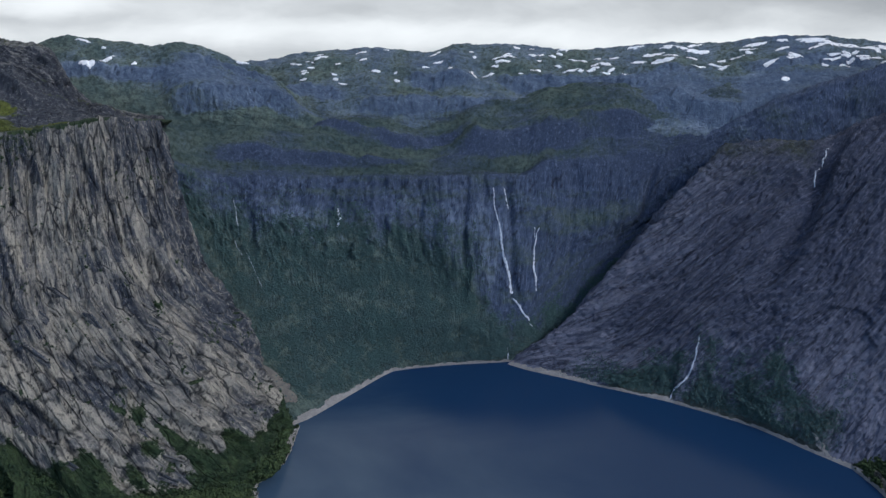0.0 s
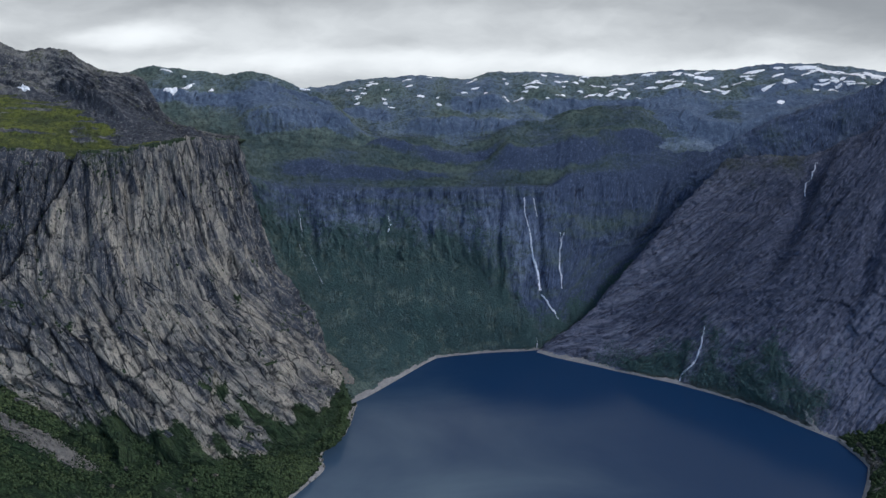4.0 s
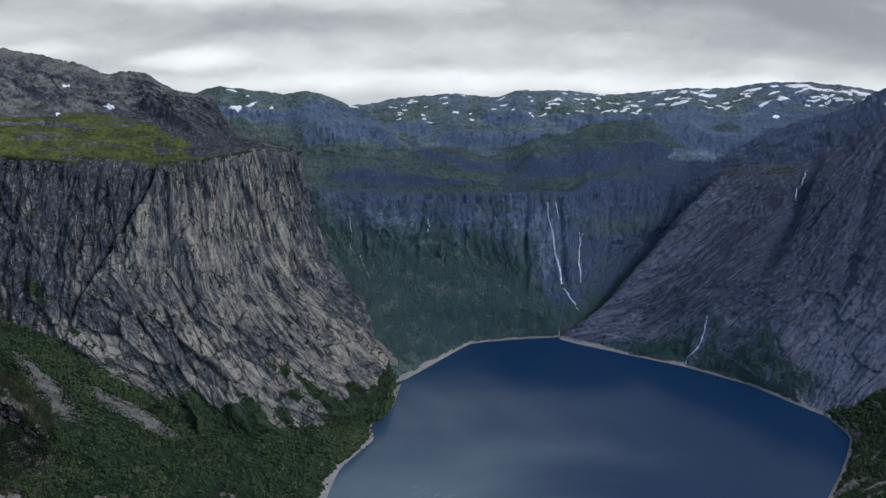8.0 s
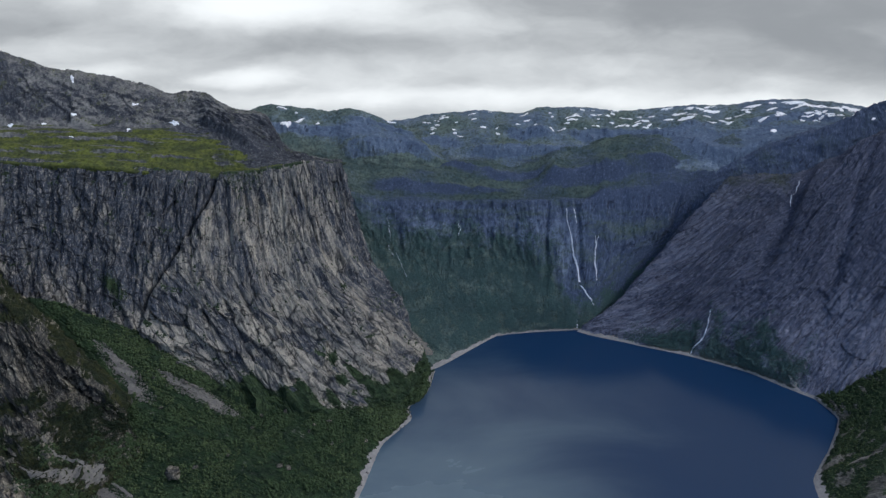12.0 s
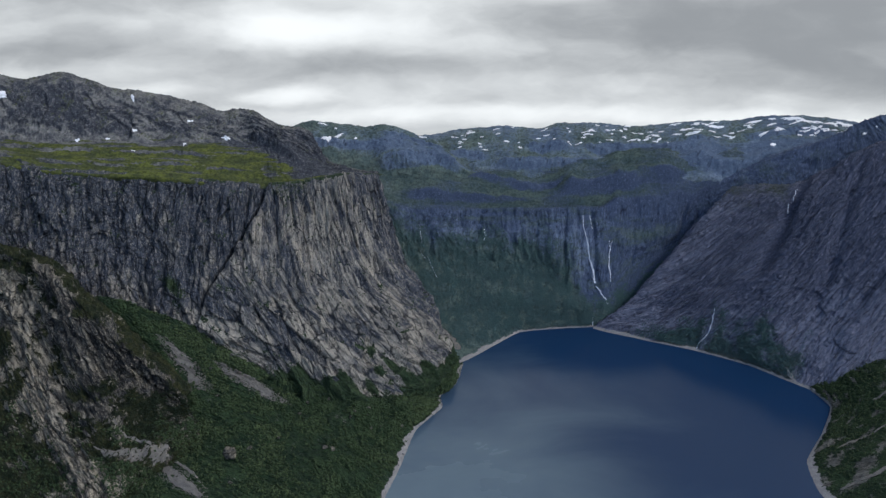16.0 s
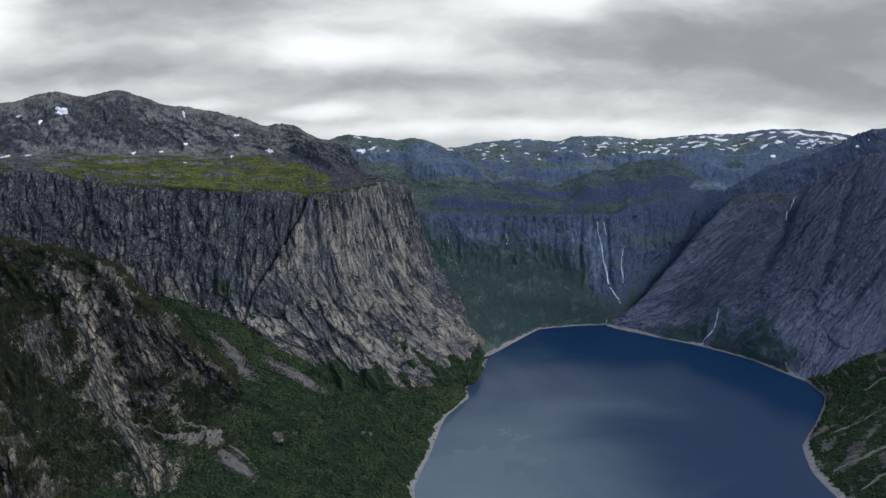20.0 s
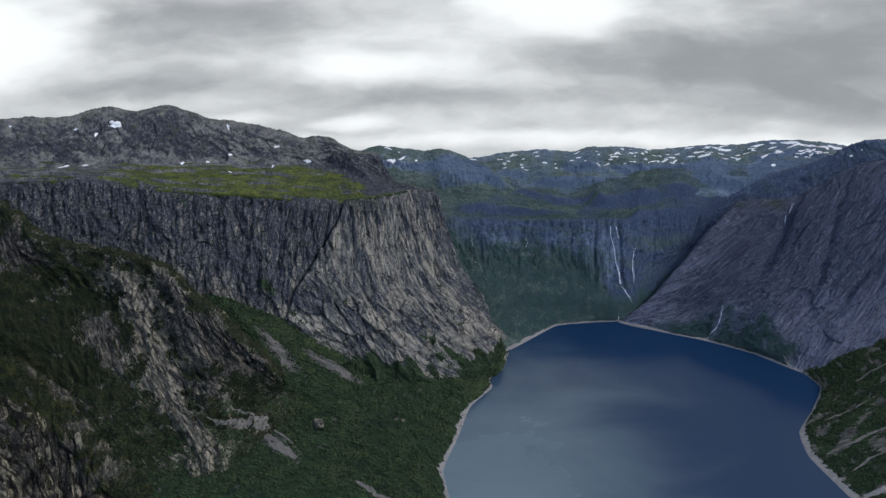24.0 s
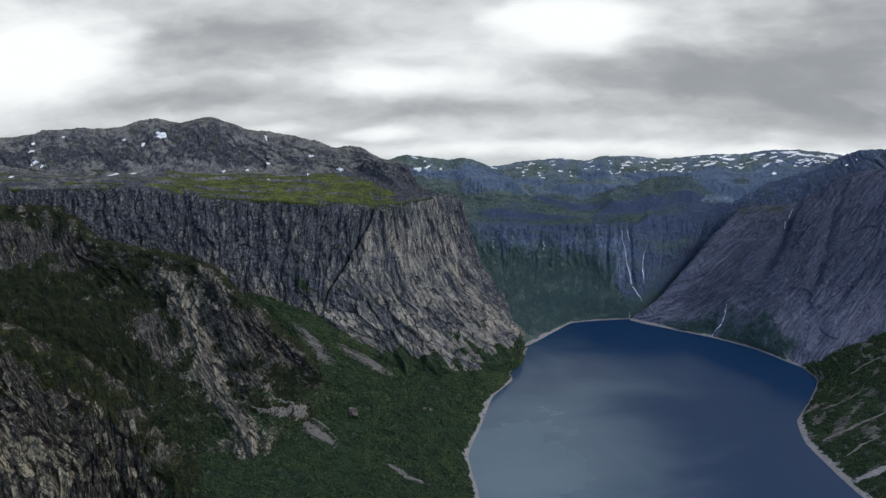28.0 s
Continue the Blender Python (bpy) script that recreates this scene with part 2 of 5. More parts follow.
near_outcrop.append([(-1314, 1640, 132), (-1127, 1623, 115), (-1028, 1589, 97), (-904, 1555, 50), (-804, 1518, -2), (-731, 1444, -41), (-633, 1346, -58), (-531, 1224, -92)])
valley_head = []
valley_head.append([(-85, 1741, -2), (-3, 1790, -2), (49, 1838, -2), (91, 1876, -2), (153, 1887, -2), (220, 1893, -2), (242, 1898, 7), (286, 1922, 26), (383, 1972, 75), (522, 2028, 136)])
valley_head.append([(-151, 1841, 83), (-88, 1855, 49), (-10, 1881, 47), (69, 1896, 52), (143, 1905, 51), (207, 1899, 35), (241, 1908, 39), (293, 1946, 58), (383, 1988, 96), (522, 2034, 140)])
valley_head.append([(-174, 1926, 151), (-106, 1934, 127), (-24, 1941, 111), (70, 1943, 102), (143, 1940, 91), (203, 1926, 64), (251, 1928, 63), (313, 1970, 92), (398, 2005, 118), (530, 2043, 151)])
valley_head.append([(-189, 1957, 209), (-114, 1963, 159), (-24, 1973, 149), (70, 1976, 144), (143, 1978, 143), (204, 1976, 136), (261, 1979, 136), (327, 1994, 125), (412, 2018, 134), (538, 2052, 161)])
valley_head.append([(-191, 1959, 247), (-116, 1984, 196), (-24, 2003, 183), (70, 2007, 183), (144, 2009, 182), (204, 2013, 182), (266, 2018, 173), (335, 2026, 165), (419, 2041, 164), (538, 2062, 171)])
valley_head.append([(-200, 1968, 254), (-130, 2007, 223), (-25, 2028, 207), (70, 2027, 198), (151, 2025, 192), (219, 2034, 198), (274, 2051, 207), (342, 2061, 211), (440, 2071, 209), (552, 2090, 210)])
valley_head.append([(-207, 1989, 248), (-133, 2065, 242), (-24, 2068, 223), (71, 2069, 215), (152, 2073, 217), (221, 2082, 221), (276, 2090, 229), (345, 2096, 236), (441, 2103, 241), (553, 2112, 242)])
valley_head.append([(-219, 2058, 212), (-135, 2104, 247), (-26, 2103, 227), (71, 2105, 221), (154, 2112, 222), (224, 2120, 226), (279, 2126, 235), (348, 2131, 239), (447, 2137, 244), (558, 2144, 247)])
dome_mountain = []
dome_mountain.append([(-370, 2014, 183), (-277, 2021, 195), (-197, 2023, 194), (-117, 2026, 189), (-51, 2032, 179), (16, 2040, 163)])
dome_mountain.append([(-372, 2040, 245), (-278, 2048, 257), (-199, 2050, 256), (-118, 2052, 250), (-51, 2058, 240), (16, 2066, 224)])
dome_mountain.append([(-368, 2076, 268), (-283, 2083, 279), (-207, 2083, 275), (-122, 2082, 265), (-58, 2080, 247), (10, 2075, 224)])
dome_mountain.append([(-365, 2105, 285), (-288, 2111, 294), (-212, 2106, 287), (-131, 2101, 274), (-68, 2095, 255), (2, 2083, 227)])
dome_mountain.append([(-354, 2125, 290), (-292, 2131, 299), (-217, 2126, 291), (-135, 2118, 278), (-73, 2108, 262), (-5, 2092, 232)])
dome_mountain.append([(-346, 2160, 263), (-298, 2166, 273), (-222, 2160, 265), (-138, 2152, 252), (-74, 2141, 234), (-5, 2123, 204)])
far_fell = []
far_fell.append([(-202, 2052, 154), (-120, 2052, 154), (-66, 2052, 154), (2, 2052, 154), (70, 2052, 154), (125, 2052, 154), (179, 2052, 154), (234, 2052, 154), (315, 2052, 154), (411, 2052, 154), (506, 2052, 154), (601, 2052, 154), (683, 2052, 154), (746, 2050, 151), (831, 2048, 148), (1001, 2047, 147)])
far_fell.append([(-203, 2078, 214), (-121, 2078, 214), (-66, 2078, 214), (2, 2078, 214), (71, 2078, 214), (125, 2078, 214), (180, 2078, 214), (235, 2078, 214), (317, 2078, 214), (413, 2078, 214), (509, 2078, 214), (604, 2078, 214), (686, 2078, 214), (750, 2076, 211), (835, 2073, 208), (1007, 2073, 207)])
far_fell.append([(-205, 2112, 228), (-122, 2113, 229), (-67, 2114, 231), (2, 2116, 233), (71, 2117, 235), (127, 2115, 233), (182, 2118, 237), (237, 2118, 237), (320, 2117, 236), (416, 2119, 239), (514, 2121, 242), (610, 2123, 244), (693, 2122, 243), (757, 2117, 236), (842, 2114, 230), (1013, 2114, 229)])
far_fell.append([(-208, 2146, 236), (-124, 2147, 238), (-68, 2149, 242), (2, 2153, 247), (72, 2155, 250), (128, 2151, 245), (183, 2156, 253), (239, 2156, 253), (323, 2154, 250), (421, 2156, 252), (518, 2157, 254), (616, 2160, 258), (699, 2157, 255), (763, 2152, 247), (849, 2149, 242), (1020, 2150, 242)])
far_fell.append([(-210, 2178, 240), (-125, 2180, 242), (-69, 2182, 247), (1, 2187, 255), (72, 2190, 259), (129, 2185, 252), (185, 2192, 263), (242, 2192, 262), (326, 2190, 258), (425, 2192, 262), (524, 2196, 268), (623, 2199, 271), (707, 2196, 266), (771, 2190, 258), (855, 2185, 250), (1029, 2186, 251)])
far_fell.append([(-214, 2213, 213), (-128, 2215, 215), (-71, 2218, 220), (1, 2222, 227), (73, 2226, 232), (131, 2221, 224), (188, 2228, 235), (245, 2228, 235), (332, 2225, 231), (433, 2228, 235), (533, 2232, 240), (634, 2235, 244), (720, 2232, 240), (785, 2225, 230), (868, 2219, 220), (1042, 2219, 221)])
right_ridge = []
right_ridge.append([(410, 2020, 99), (577, 2000, 132), (654, 1995, 143), (730, 1996, 155), (825, 1989, 171), (995, 1973, 195)])
right_ridge.append([(413, 2042, 159), (581, 2022, 193), (659, 2017, 205), (735, 2019, 217), (831, 2011, 233), (1003, 1995, 259)])
right_ridge.append([(408, 2055, 169), (570, 2055, 229), (654, 2051, 247), (724, 2059, 271), (827, 2047, 280), (1005, 2031, 305)])
right_ridge.append([(404, 2065, 176), (565, 2078, 253), (663, 2084, 286), (716, 2095, 313), (768, 2093, 329), (1008, 2072, 351)])
right_ridge.append([(405, 2088, 166), (579, 2109, 244), (679, 2115, 274), (736, 2124, 296), (784, 2119, 309), (1018, 2097, 330)])


# ---- mesh helpers ----
def mesh_of(name, co, faces, size, uv=None, attrs=()):
    """A mesh from arrays of places and of faces with `size` corners each."""
    me = bpy.data.meshes.new(name)
    co, faces = np.asarray(co, np.float32).reshape(-1, 3), np.asarray(faces, np.int32).reshape(-1, size)
    me.vertices.add(len(co))
    me.vertices.foreach_set("co", (S * co).ravel())
    me.loops.add(faces.size)
    me.loops.foreach_set("vertex_index", faces.ravel())
    me.polygons.add(len(faces))
    me.polygons.foreach_set("loop_start", np.arange(0, faces.size, size, dtype=np.int32))
    me.polygons.foreach_set("use_smooth", np.ones(len(faces), bool))
    if uv is not None:
        layer = me.uv_layers.new(name="along")
        layer.uv.foreach_set("vector", np.asarray(uv, np.float32).reshape(-1, 2)[faces.ravel()].ravel())
    for key, values in attrs:
        me.attributes.new(key, "FLOAT", "POINT").data.foreach_set("value", np.asarray(values, np.float32).ravel())
    me.update(calc_edges=True)
    return me


def grid_faces(nv, nu):
    i = (np.arange(nv - 1)[:, None] * nu + np.arange(nu - 1)[None, :]).ravel()
    return np.stack([i, i + 1, i + nu + 1, i + nu], 1)


def under(ob, parent):
    """Makes ob, modelled in world places, a part of parent."""
    ob.parent = parent
    ob.matrix_parent_inverse = Matrix.Translation(-parent.location)
    return ob


def land(name, sheet, material, attrs=(), face="rock_face"):
    """A landform: an Empty at its foot that holds its face."""
    nv, nu = sheet.a.shape
    more = [("tone", sheet.tone), ("seam", sheet.seam)]
    me = mesh_of(face, sheet.p, grid_faces(nv, nu), 4, np.stack([sheet.a, sheet.b if sheet.ub is None else sheet.ub], -1), list(attrs) + more)
    me.materials.append(material)
    ob = new(name)
    ob.location = S * sheet.p[0, nu // 2]
    under(new(face, me), ob)
    return ob


# ---- materials ----
def material(name, rough=0.9):
    m = bpy.data.materials.new(name)
    m.use_nodes = True
    b = m.node_tree.nodes["Principled BSDF"]
    b.inputs["Roughness"].default_value = rough
    b.inputs["Specular IOR Level"].default_value = 0.25
    return m, m.node_tree, b


class Nodes:
    """Short hand for node trees."""

    def __init__(self, tree):
        self.t = tree
        self.geo = self.scale(tree.nodes.new("ShaderNodeNewGeometry").outputs["Position"], (1 / S,) * 3)
        uv = tree.nodes.new("ShaderNodeUVMap")
        uv.uv_map = "along"
        self.uv = uv.outputs["UV"]

    def put(self, node, socket, value):
        if hasattr(value, "is_output"):
            self.t.links.new(value, node.inputs[socket])
        else:
            node.inputs[socket].default_value = value

    def scale(self, v, s):
        n = self.t.nodes.new("ShaderNodeVectorMath")
        n.operation = "MULTIPLY"
        self.put(n, 0, v)
        self.put(n, 1, s)
        return n.outputs[0]

    def noise(self, v, s, detail=4.0, rough=0.55, distort=0.0):
        n = self.t.nodes.new("ShaderNodeTexNoise")
        self.put(n, "Vector", self.scale(v, s))
        n.inputs["Scale"].default_value = 1.0
        n.inputs["Detail"].default_value = detail
        n.inputs["Roughness"].default_value = rough
        n.inputs["Distortion"].default_value = distort
        return n.outputs["Fac"]

    def range(self, v, lo, hi, a=0.0, b=1.0):
        n = self.t.nodes.new("ShaderNodeMapRange")
        n.interpolation_type = "SMOOTHSTEP"
        self.put(n, "Value", v)
        for key, x in (("From Min", lo), ("From Max", hi), ("To Min", a), ("To Max", b)):
            self.put(n, key, x)
        return n.outputs["Result"]

    def math(self, op, a, b=0.0):
        n = self.t.nodes.new("ShaderNodeMath")
        n.operation = op
        self.put(n, 0, a)
        self.put(n, 1, b)
        return n.outputs[0]

    def mix(self, f, a, b):
        n = self.t.nodes.new("ShaderNodeMix")
        n.data_type = "RGBA"
        self.put(n, "Factor", f)
        for key, x in ((6, a), (7, b)):
            self.put(n, key, x if hasattr(x, "is_output") else (*x, 1.0))
        return n.outputs[2]

    def attr(self, name):
        n = self.t.nodes.new("ShaderNodeAttribute")
        n.attribute_name = name
        return n.outputs["Fac"]

    def bump(self, shader, height, strength, distance):
        n = self.t.nodes.new("ShaderNodeBump")
        n.inputs["Strength"].default_value = strength
        n.inputs["Distance"].default_value = S * distance
        self.put(n, "Height", height)
        self.t.links.new(n.outputs["Normal"], shader.inputs["Normal"])


def rock(name, pale, dark, streak=(0.11, 0.012), crack=(0.06, 0.018), green=((0.021, 0.039, 0.016), (0.046, 0.067, 0.026)), bold=2.2, grit=1.0, blotch=3.0, tufts=1.2, dip=0.0, joints=1.0, blend=0.1):
    """Streaked and jointed gneiss; the land's pale sets its lightness, painted shade included, its veg where heath and
    grass grow.
    """
    m, tree, b = material(name, 0.88)
    k = Nodes(tree)
    warp = tree.nodes.new("ShaderNodeTexNoise")
    k.put(warp, "Vector", k.scale(k.geo, (0.05, 0.05, 0.05)))
    warp.inputs["Scale"].default_value, warp.inputs["Detail"].default_value = 1.0, 3.0
    bent = tree.nodes.new("ShaderNodeVectorMath")
    bent.operation = "MULTIPLY_ADD"
    k.put(bent, 0, warp.outputs["Color"])
    k.put(bent, 1, (5.0, 12.0, 0.0))
    k.put(bent, 2, k.uv)
    turn = tree.nodes.new("ShaderNodeVectorRotate")
    turn.rotation_type = "Z_AXIS"
    k.put(turn, "Vector", bent.outputs[0])
    turn.inputs["Angle"].default_value = -dip
    bent = turn.outputs[0]
    s1 = k.noise(bent, (streak[0], streak[1], 1), 5, 0.66, 0.3)
    s2 = k.noise(bent, (streak[0] * 2.2, streak[1] * 2.2, 1), 5, 0.68, 0.2)
    s3 = k.noise(bent, (streak[0] * 6, streak[1] * 5, 1), 4, 0.6)
    big = k.noise(k.geo, (0.014, 0.014, 0.014), 4, 0.6)
    mottle = k.noise(k.geo, (0.06, 0.06, 0.045), 5, 0.65)
    fine = k.noise(k.geo, (0.3, 0.3, 0.2), 5, 0.75)
    joint = tree.nodes.new("ShaderNodeTexVoronoi")
    joint.feature = "DISTANCE_TO_EDGE"
    k.put(joint, "Vector", k.scale(bent, (crack[0], crack[1], 1)))
    joint.inputs["Scale"].default_value = 1.0
    gap = k.range(joint.outputs["Distance"], 0.0, 0.055, joints, 0.0)
    some = k.range(k.noise(bent, (streak[0] * 0.35, streak[1] * 2.0, 1), 3, 0.6), 0.42, 0.6)
    level = k.math("ADD", k.math("MULTIPLY", k.attr("pale"), 0.8), k.math("ADD", k.math("MULTIPLY", k.math("SUBTRACT", s1, 0.5), bold), k.math("MULTIPLY", k.math("SUBTRACT", k.math("MULTIPLY", k.math("ADD", big, mottle), 0.5), 0.5), blotch)))
    small = tree.nodes.new("ShaderNodeTexVoronoi")
    small.feature = "DISTANCE_TO_EDGE"
    k.put(small, "Vector", k.scale(bent, (crack[0] * 2.2, crack[1] * 4.0, 1)))
    small.inputs["Scale"].default_value = 1.0
    chip = k.math("MULTIPLY", k.range(small.outputs["Distance"], 0.02, 0.085, joints, 0.0), k.range(mottle, 0.5, 0.62))
    shard = tree.nodes.new("ShaderNodeTexVoronoi")
    k.put(shard, "Vector", k.scale(bent, (crack[0] * 2.2, crack[1] * 4.0, 1)))
    shard.inputs["Scale"].default_value = 1.0
    part = tree.nodes.new("ShaderNodeSeparateColor")
    k.put(part, 0, shard.outputs["Color"])
    level = k.math("ADD", level, k.math("MULTIPLY", k.math("SUBTRACT", part.outputs[0], 0.5), 0.16))
    level = k.math("ADD", level, k.math("MULTIPLY", k.attr("tone"), 0.45))
    base = k.mix(k.range(level, 0.08, 0.8), dark, pale)
    base = k.mix(k.math("MULTIPLY", some, k.range(s2, 0.51, 0.63, 0.0, 0.85 * grit)), base, tuple(0.5 * d for d in dark))
    base = k.mix(k.range(s2, 0.47, 0.34, 0.0, 0.45 * grit), base, tuple(min(0.5, 1.25 * p) for p in pale))
    base = k.mix(k.math("MULTIPLY", some, k.range(s3, 0.52, 0.64, 0.0, 0.7 * grit)), base, tuple(0.5 * d for d in dark))
    base = k.mix(k.range(s3, 0.44, 0.32, 0.0, 0.45 * grit), base, tuple(min(0.5, 1.35 * p) for p in pale))
    base = k.mix(k.range(fine, 0.55, 0.66, 0.0, 0.55 * grit), base, tuple(min(0.5, 1.3 * p) for p in pale))
    base = k.mix(k.range(fine, 0.36, 0.44, 0.6 * grit, 0.0), base, tuple(0.45 * d for d in dark))
    base = k.mix(k.math("MULTIPLY", gap, k.range(big, 0.42, 0.6, 0.0, 0.8 * grit)), base, tuple(0.35 * d for d in dark))
    base = k.mix(k.math("MULTIPLY", chip, 0.85 * grit), base, tuple(0.4 * d for d in dark))
    base = k.mix(k.math("MULTIPLY", k.attr("seam"), 0.85), base, tuple(0.3 * d for d in dark))
    tuft = k.noise(k.geo, (0.22, 0.22, 0.22), 5, 0.68)
    leaf = k.mix(k.range(k.noise(k.geo, (0.035, 0.05, 0.05), 5, 0.65), 0.35, 0.65), *green)
    leaf = k.mix(k.range(tuft, 0.42, 0.66, 0.0, 0.65 * min(1.0, tufts)), leaf, tuple(0.35 * c for c in green[0]))
    mask = k.range(k.math("ADD", k.attr("veg"), k.math("MULTIPLY", k.math("SUBTRACT", tuft, 0.5), tufts)), 0.5 - blend, 0.5 + blend)
    k.t.links.new(k.mix(mask, base, leaf), b.inputs["Base Color"])
    h = k.math("SUBTRACT", k.math("ADD", k.math("ADD", s2, k.math("MULTIPLY", s3, 0.6)), k.math("MULTIPLY", fine, 0.6)), k.math("ADD", k.math("MULTIPLY", gap, 0.6), k.math("MULTIPLY", chip, 0.5)))
    k.bump(b, h, 1.0, 4.0)
    return m


PALE_ROCK = rock("pale_gneiss", (0.34, 0.303, 0.235), (0.055, 0.061, 0.074), streak=(0.12, 0.02), crack=(0.06, 0.022), bold=1.0, joints=1.0, grit=1.0, blotch=1.5)
# blue distance haze is mixed into the next two rock colours
HAZY_RIGHT_ROCK = rock("hazy_grey_gneiss", (0.17, 0.176, 0.222), (0.066, 0.074, 0.108), streak=(0.16, 0.012), crack=(0.05, 0.01), bold=1.5, grit=0.9, green=((0.055, 0.065, 0.058), (0.095, 0.106, 0.086)), blotch=1.1, dip=-0.45, joints=0.35, blend=0.3)
HAZY_DARK_ROCK = rock("hazy_dark_gneiss", (0.155, 0.19, 0.262), (0.058, 0.078, 0.128), streak=(0.17, 0.026), green=((0.058, 0.088, 0.084), (0.108, 0.14, 0.112)), bold=1.1, grit=0.7, blotch=1.7, tufts=1.7, joints=0.15, blend=0.45)
FELL_ROCK = rock("fell_rock", (0.22, 0.21, 0.185), (0.05, 0.053, 0.062), streak=(0.045, 0.07), crack=(0.05, 0.06), green=((0.052, 0.062, 0.022), (0.13, 0.145, 0.026)), bold=1.6, grit=0.75, blotch=1.8, joints=0.3, blend=0.16)
# base colour lightened and blued to paint haze over the far fells
HAZY_FAR_ROCK = rock("hazy_far_rock", (0.225, 0.27, 0.325), (0.098, 0.13, 0.185), streak=(0.05, 0.12), crack=(0.03, 0.05), green=((0.084, 0.118, 0.106), (0.14, 0.17, 0.135)), bold=1.1, grit=0.6, blotch=2.2, tufts=1.9, joints=0.1, blend=0.5)
NEAR_ROCK = rock("near_gneiss", (0.36, 0.31, 0.22), (0.045, 0.042, 0.037), streak=(0.1, 0.012), crack=(0.07, 0.03), green=((0.009, 0.015, 0.004), (0.036, 0.038, 0.01)), bold=1.0, grit=0.95, blotch=1.6, dip=0.5)
CRAG_ROCK = rock("mossy_gneiss", (0.34, 0.295, 0.19), (0.034, 0.031, 0.026), streak=(0.06, 0.015), crack=(0.045, 0.03), green=((0.009, 0.015, 0.004), (0.045, 0.045, 0.008)), bold=0.9, grit=0.85, blotch=1.4, dip=1.05, joints=1.0)

WOOD_GROUND = rock("wooded_ground", (0.2, 0.185, 0.15), (0.05, 0.048, 0.04), streak=(0.1, 0.03), green=((0.013, 0.027, 0.01), (0.034, 0.058, 0.02)), bold=0.9, grit=0.6, blotch=1.4)


def plain(name, colours, scale, rough=0.9, bump=0.5, height=0.5, holes=None):
    m, tree, b = material(name, rough)
    k = Nodes(tree)
    n1, n2 = k.noise(k.geo, (scale,) * 3, 5, 0.6), k.noise(k.geo, (scale * 6,) * 3, 4, 0.6)
    c = k.mix(k.range(n1, 0.35, 0.65), colours[0], colours[1])
    c = k.mix(k.range(n2, 0.35, 0.75, 0.0, 0.6), c, colours[2])
    tree.links.new(c, b.inputs["Base Color"])
    k.bump(b, n2, bump, height)
    if holes:
        size, lo, hi = holes
        gaps = k.noise(k.geo, size, 5, 0.65)
        tree.links.new(k.range(k.math("SUBTRACT", gaps, k.math("MULTIPLY", k.attr("rim"), 0.42)), lo, hi), b.inputs["Alpha"])
    return m


SNOW = plain("old_snow", ((0.87, 0.86, 0.83), (0.76, 0.75, 0.73), (0.6, 0.59, 0.57)), 0.05, 0.7, holes=((0.16, 0.16, 0.16), 0.14, 0.2))
FOAM = plain("white_water", ((0.62, 0.65, 0.69), (0.5, 0.53, 0.57), (0.28, 0.3, 0.34)), 0.15, 0.6, holes=((0.6, 0.6, 0.1), 0.26, 0.44))
SHINGLE = plain("bleached_shore_rock", ((0.27, 0.25, 0.22), (0.2, 0.185, 0.165), (0.11, 0.105, 0.1)), 0.12, holes=((0.12, 0.12, 0.12), 0.2, 0.3))
SCREE = plain("scree", ((0.185, 0.165, 0.135), (0.13, 0.118, 0.1), (0.075, 0.07, 0.062)), 0.12, 0.9, 1.0, 1.2, holes=((0.08, 0.08, 0.08), 0.22, 0.3))
BED = plain("valley_ground", ((0.06, 0.07, 0.04), (0.09, 0.09, 0.07), (0.04, 0.05, 0.03)), 0.01)


def leaves(name, a, b_, c, depth=0.6):
    m, tree, b = material(name, 0.75)
    k = Nodes(tree)
    isl = tree.nodes.new("ShaderNodeNewGeometry").outputs["Random Per Island"]
    col = k.mix(isl, a, b_)
    col = k.mix(k.range(k.noise(k.geo, (0.012,) * 3, 3), 0.4, 0.62), col, c)
    col = k.mix(k.range(k.noise(k.geo, (0.7,) * 3, 3), 0.42, 0.62, 0.0, depth), col, tuple(0.4 * x for x in a))
    tree.links.new(col, b.inputs["Base Color"])
    k.bump(b, k.noise(k.geo, (1.2,) * 3, 3), 0.8, 0.8)
    return m


BIRCH = leaves("birch_leaves", (0.019, 0.034, 0.012), (0.072, 0.094, 0.031), (0.037, 0.058, 0.019), 0.5)
SCRUB = leaves("scrub_leaves", (0.007, 0.013, 0.004), (0.021, 0.028, 0.006), (0.01, 0.018, 0.005))
MID_BIRCH = leaves("cliff_foot_leaves", (0.018, 0.034, 0.015), (0.042, 0.062, 0.026), (0.027, 0.046, 0.02))
# leaf colours blued and paled to stand for haze
HAZY_FAR_BIRCH = leaves("hazy_far_birch_leaves", (0.044, 0.078, 0.076), (0.062, 0.1, 0.088), (0.05, 0.088, 0.08), 0.1)

m, tree, b = material("lake_water", 0.12)
k = Nodes(tree)
b.inputs["IOR"].default_value = 1.333
gust = k.noise(k.geo, (0.0032, 0.0075, 1), 5, 0.55, 0.5)
# reflected cloud, painted as a pale area into the water's colour and gloss
sheen_spot = tree.nodes.new("ShaderNodeVectorMath")
sheen_spot.operation = "DISTANCE"
k.put(sheen_spot, 0, k.scale(k.geo, (1 / 390, 1 / 560, 0.0)))
k.put(sheen_spot, 1, (-30 / 390, 1330 / 560, 0.0))
cloud_sheen = k.range(k.math("ADD", sheen_spot.outputs["Value"], k.math("MULTIPLY", k.math("SUBTRACT", gust, 0.5), 1.0)), -0.2, 1.15, 1.15, 0.0)
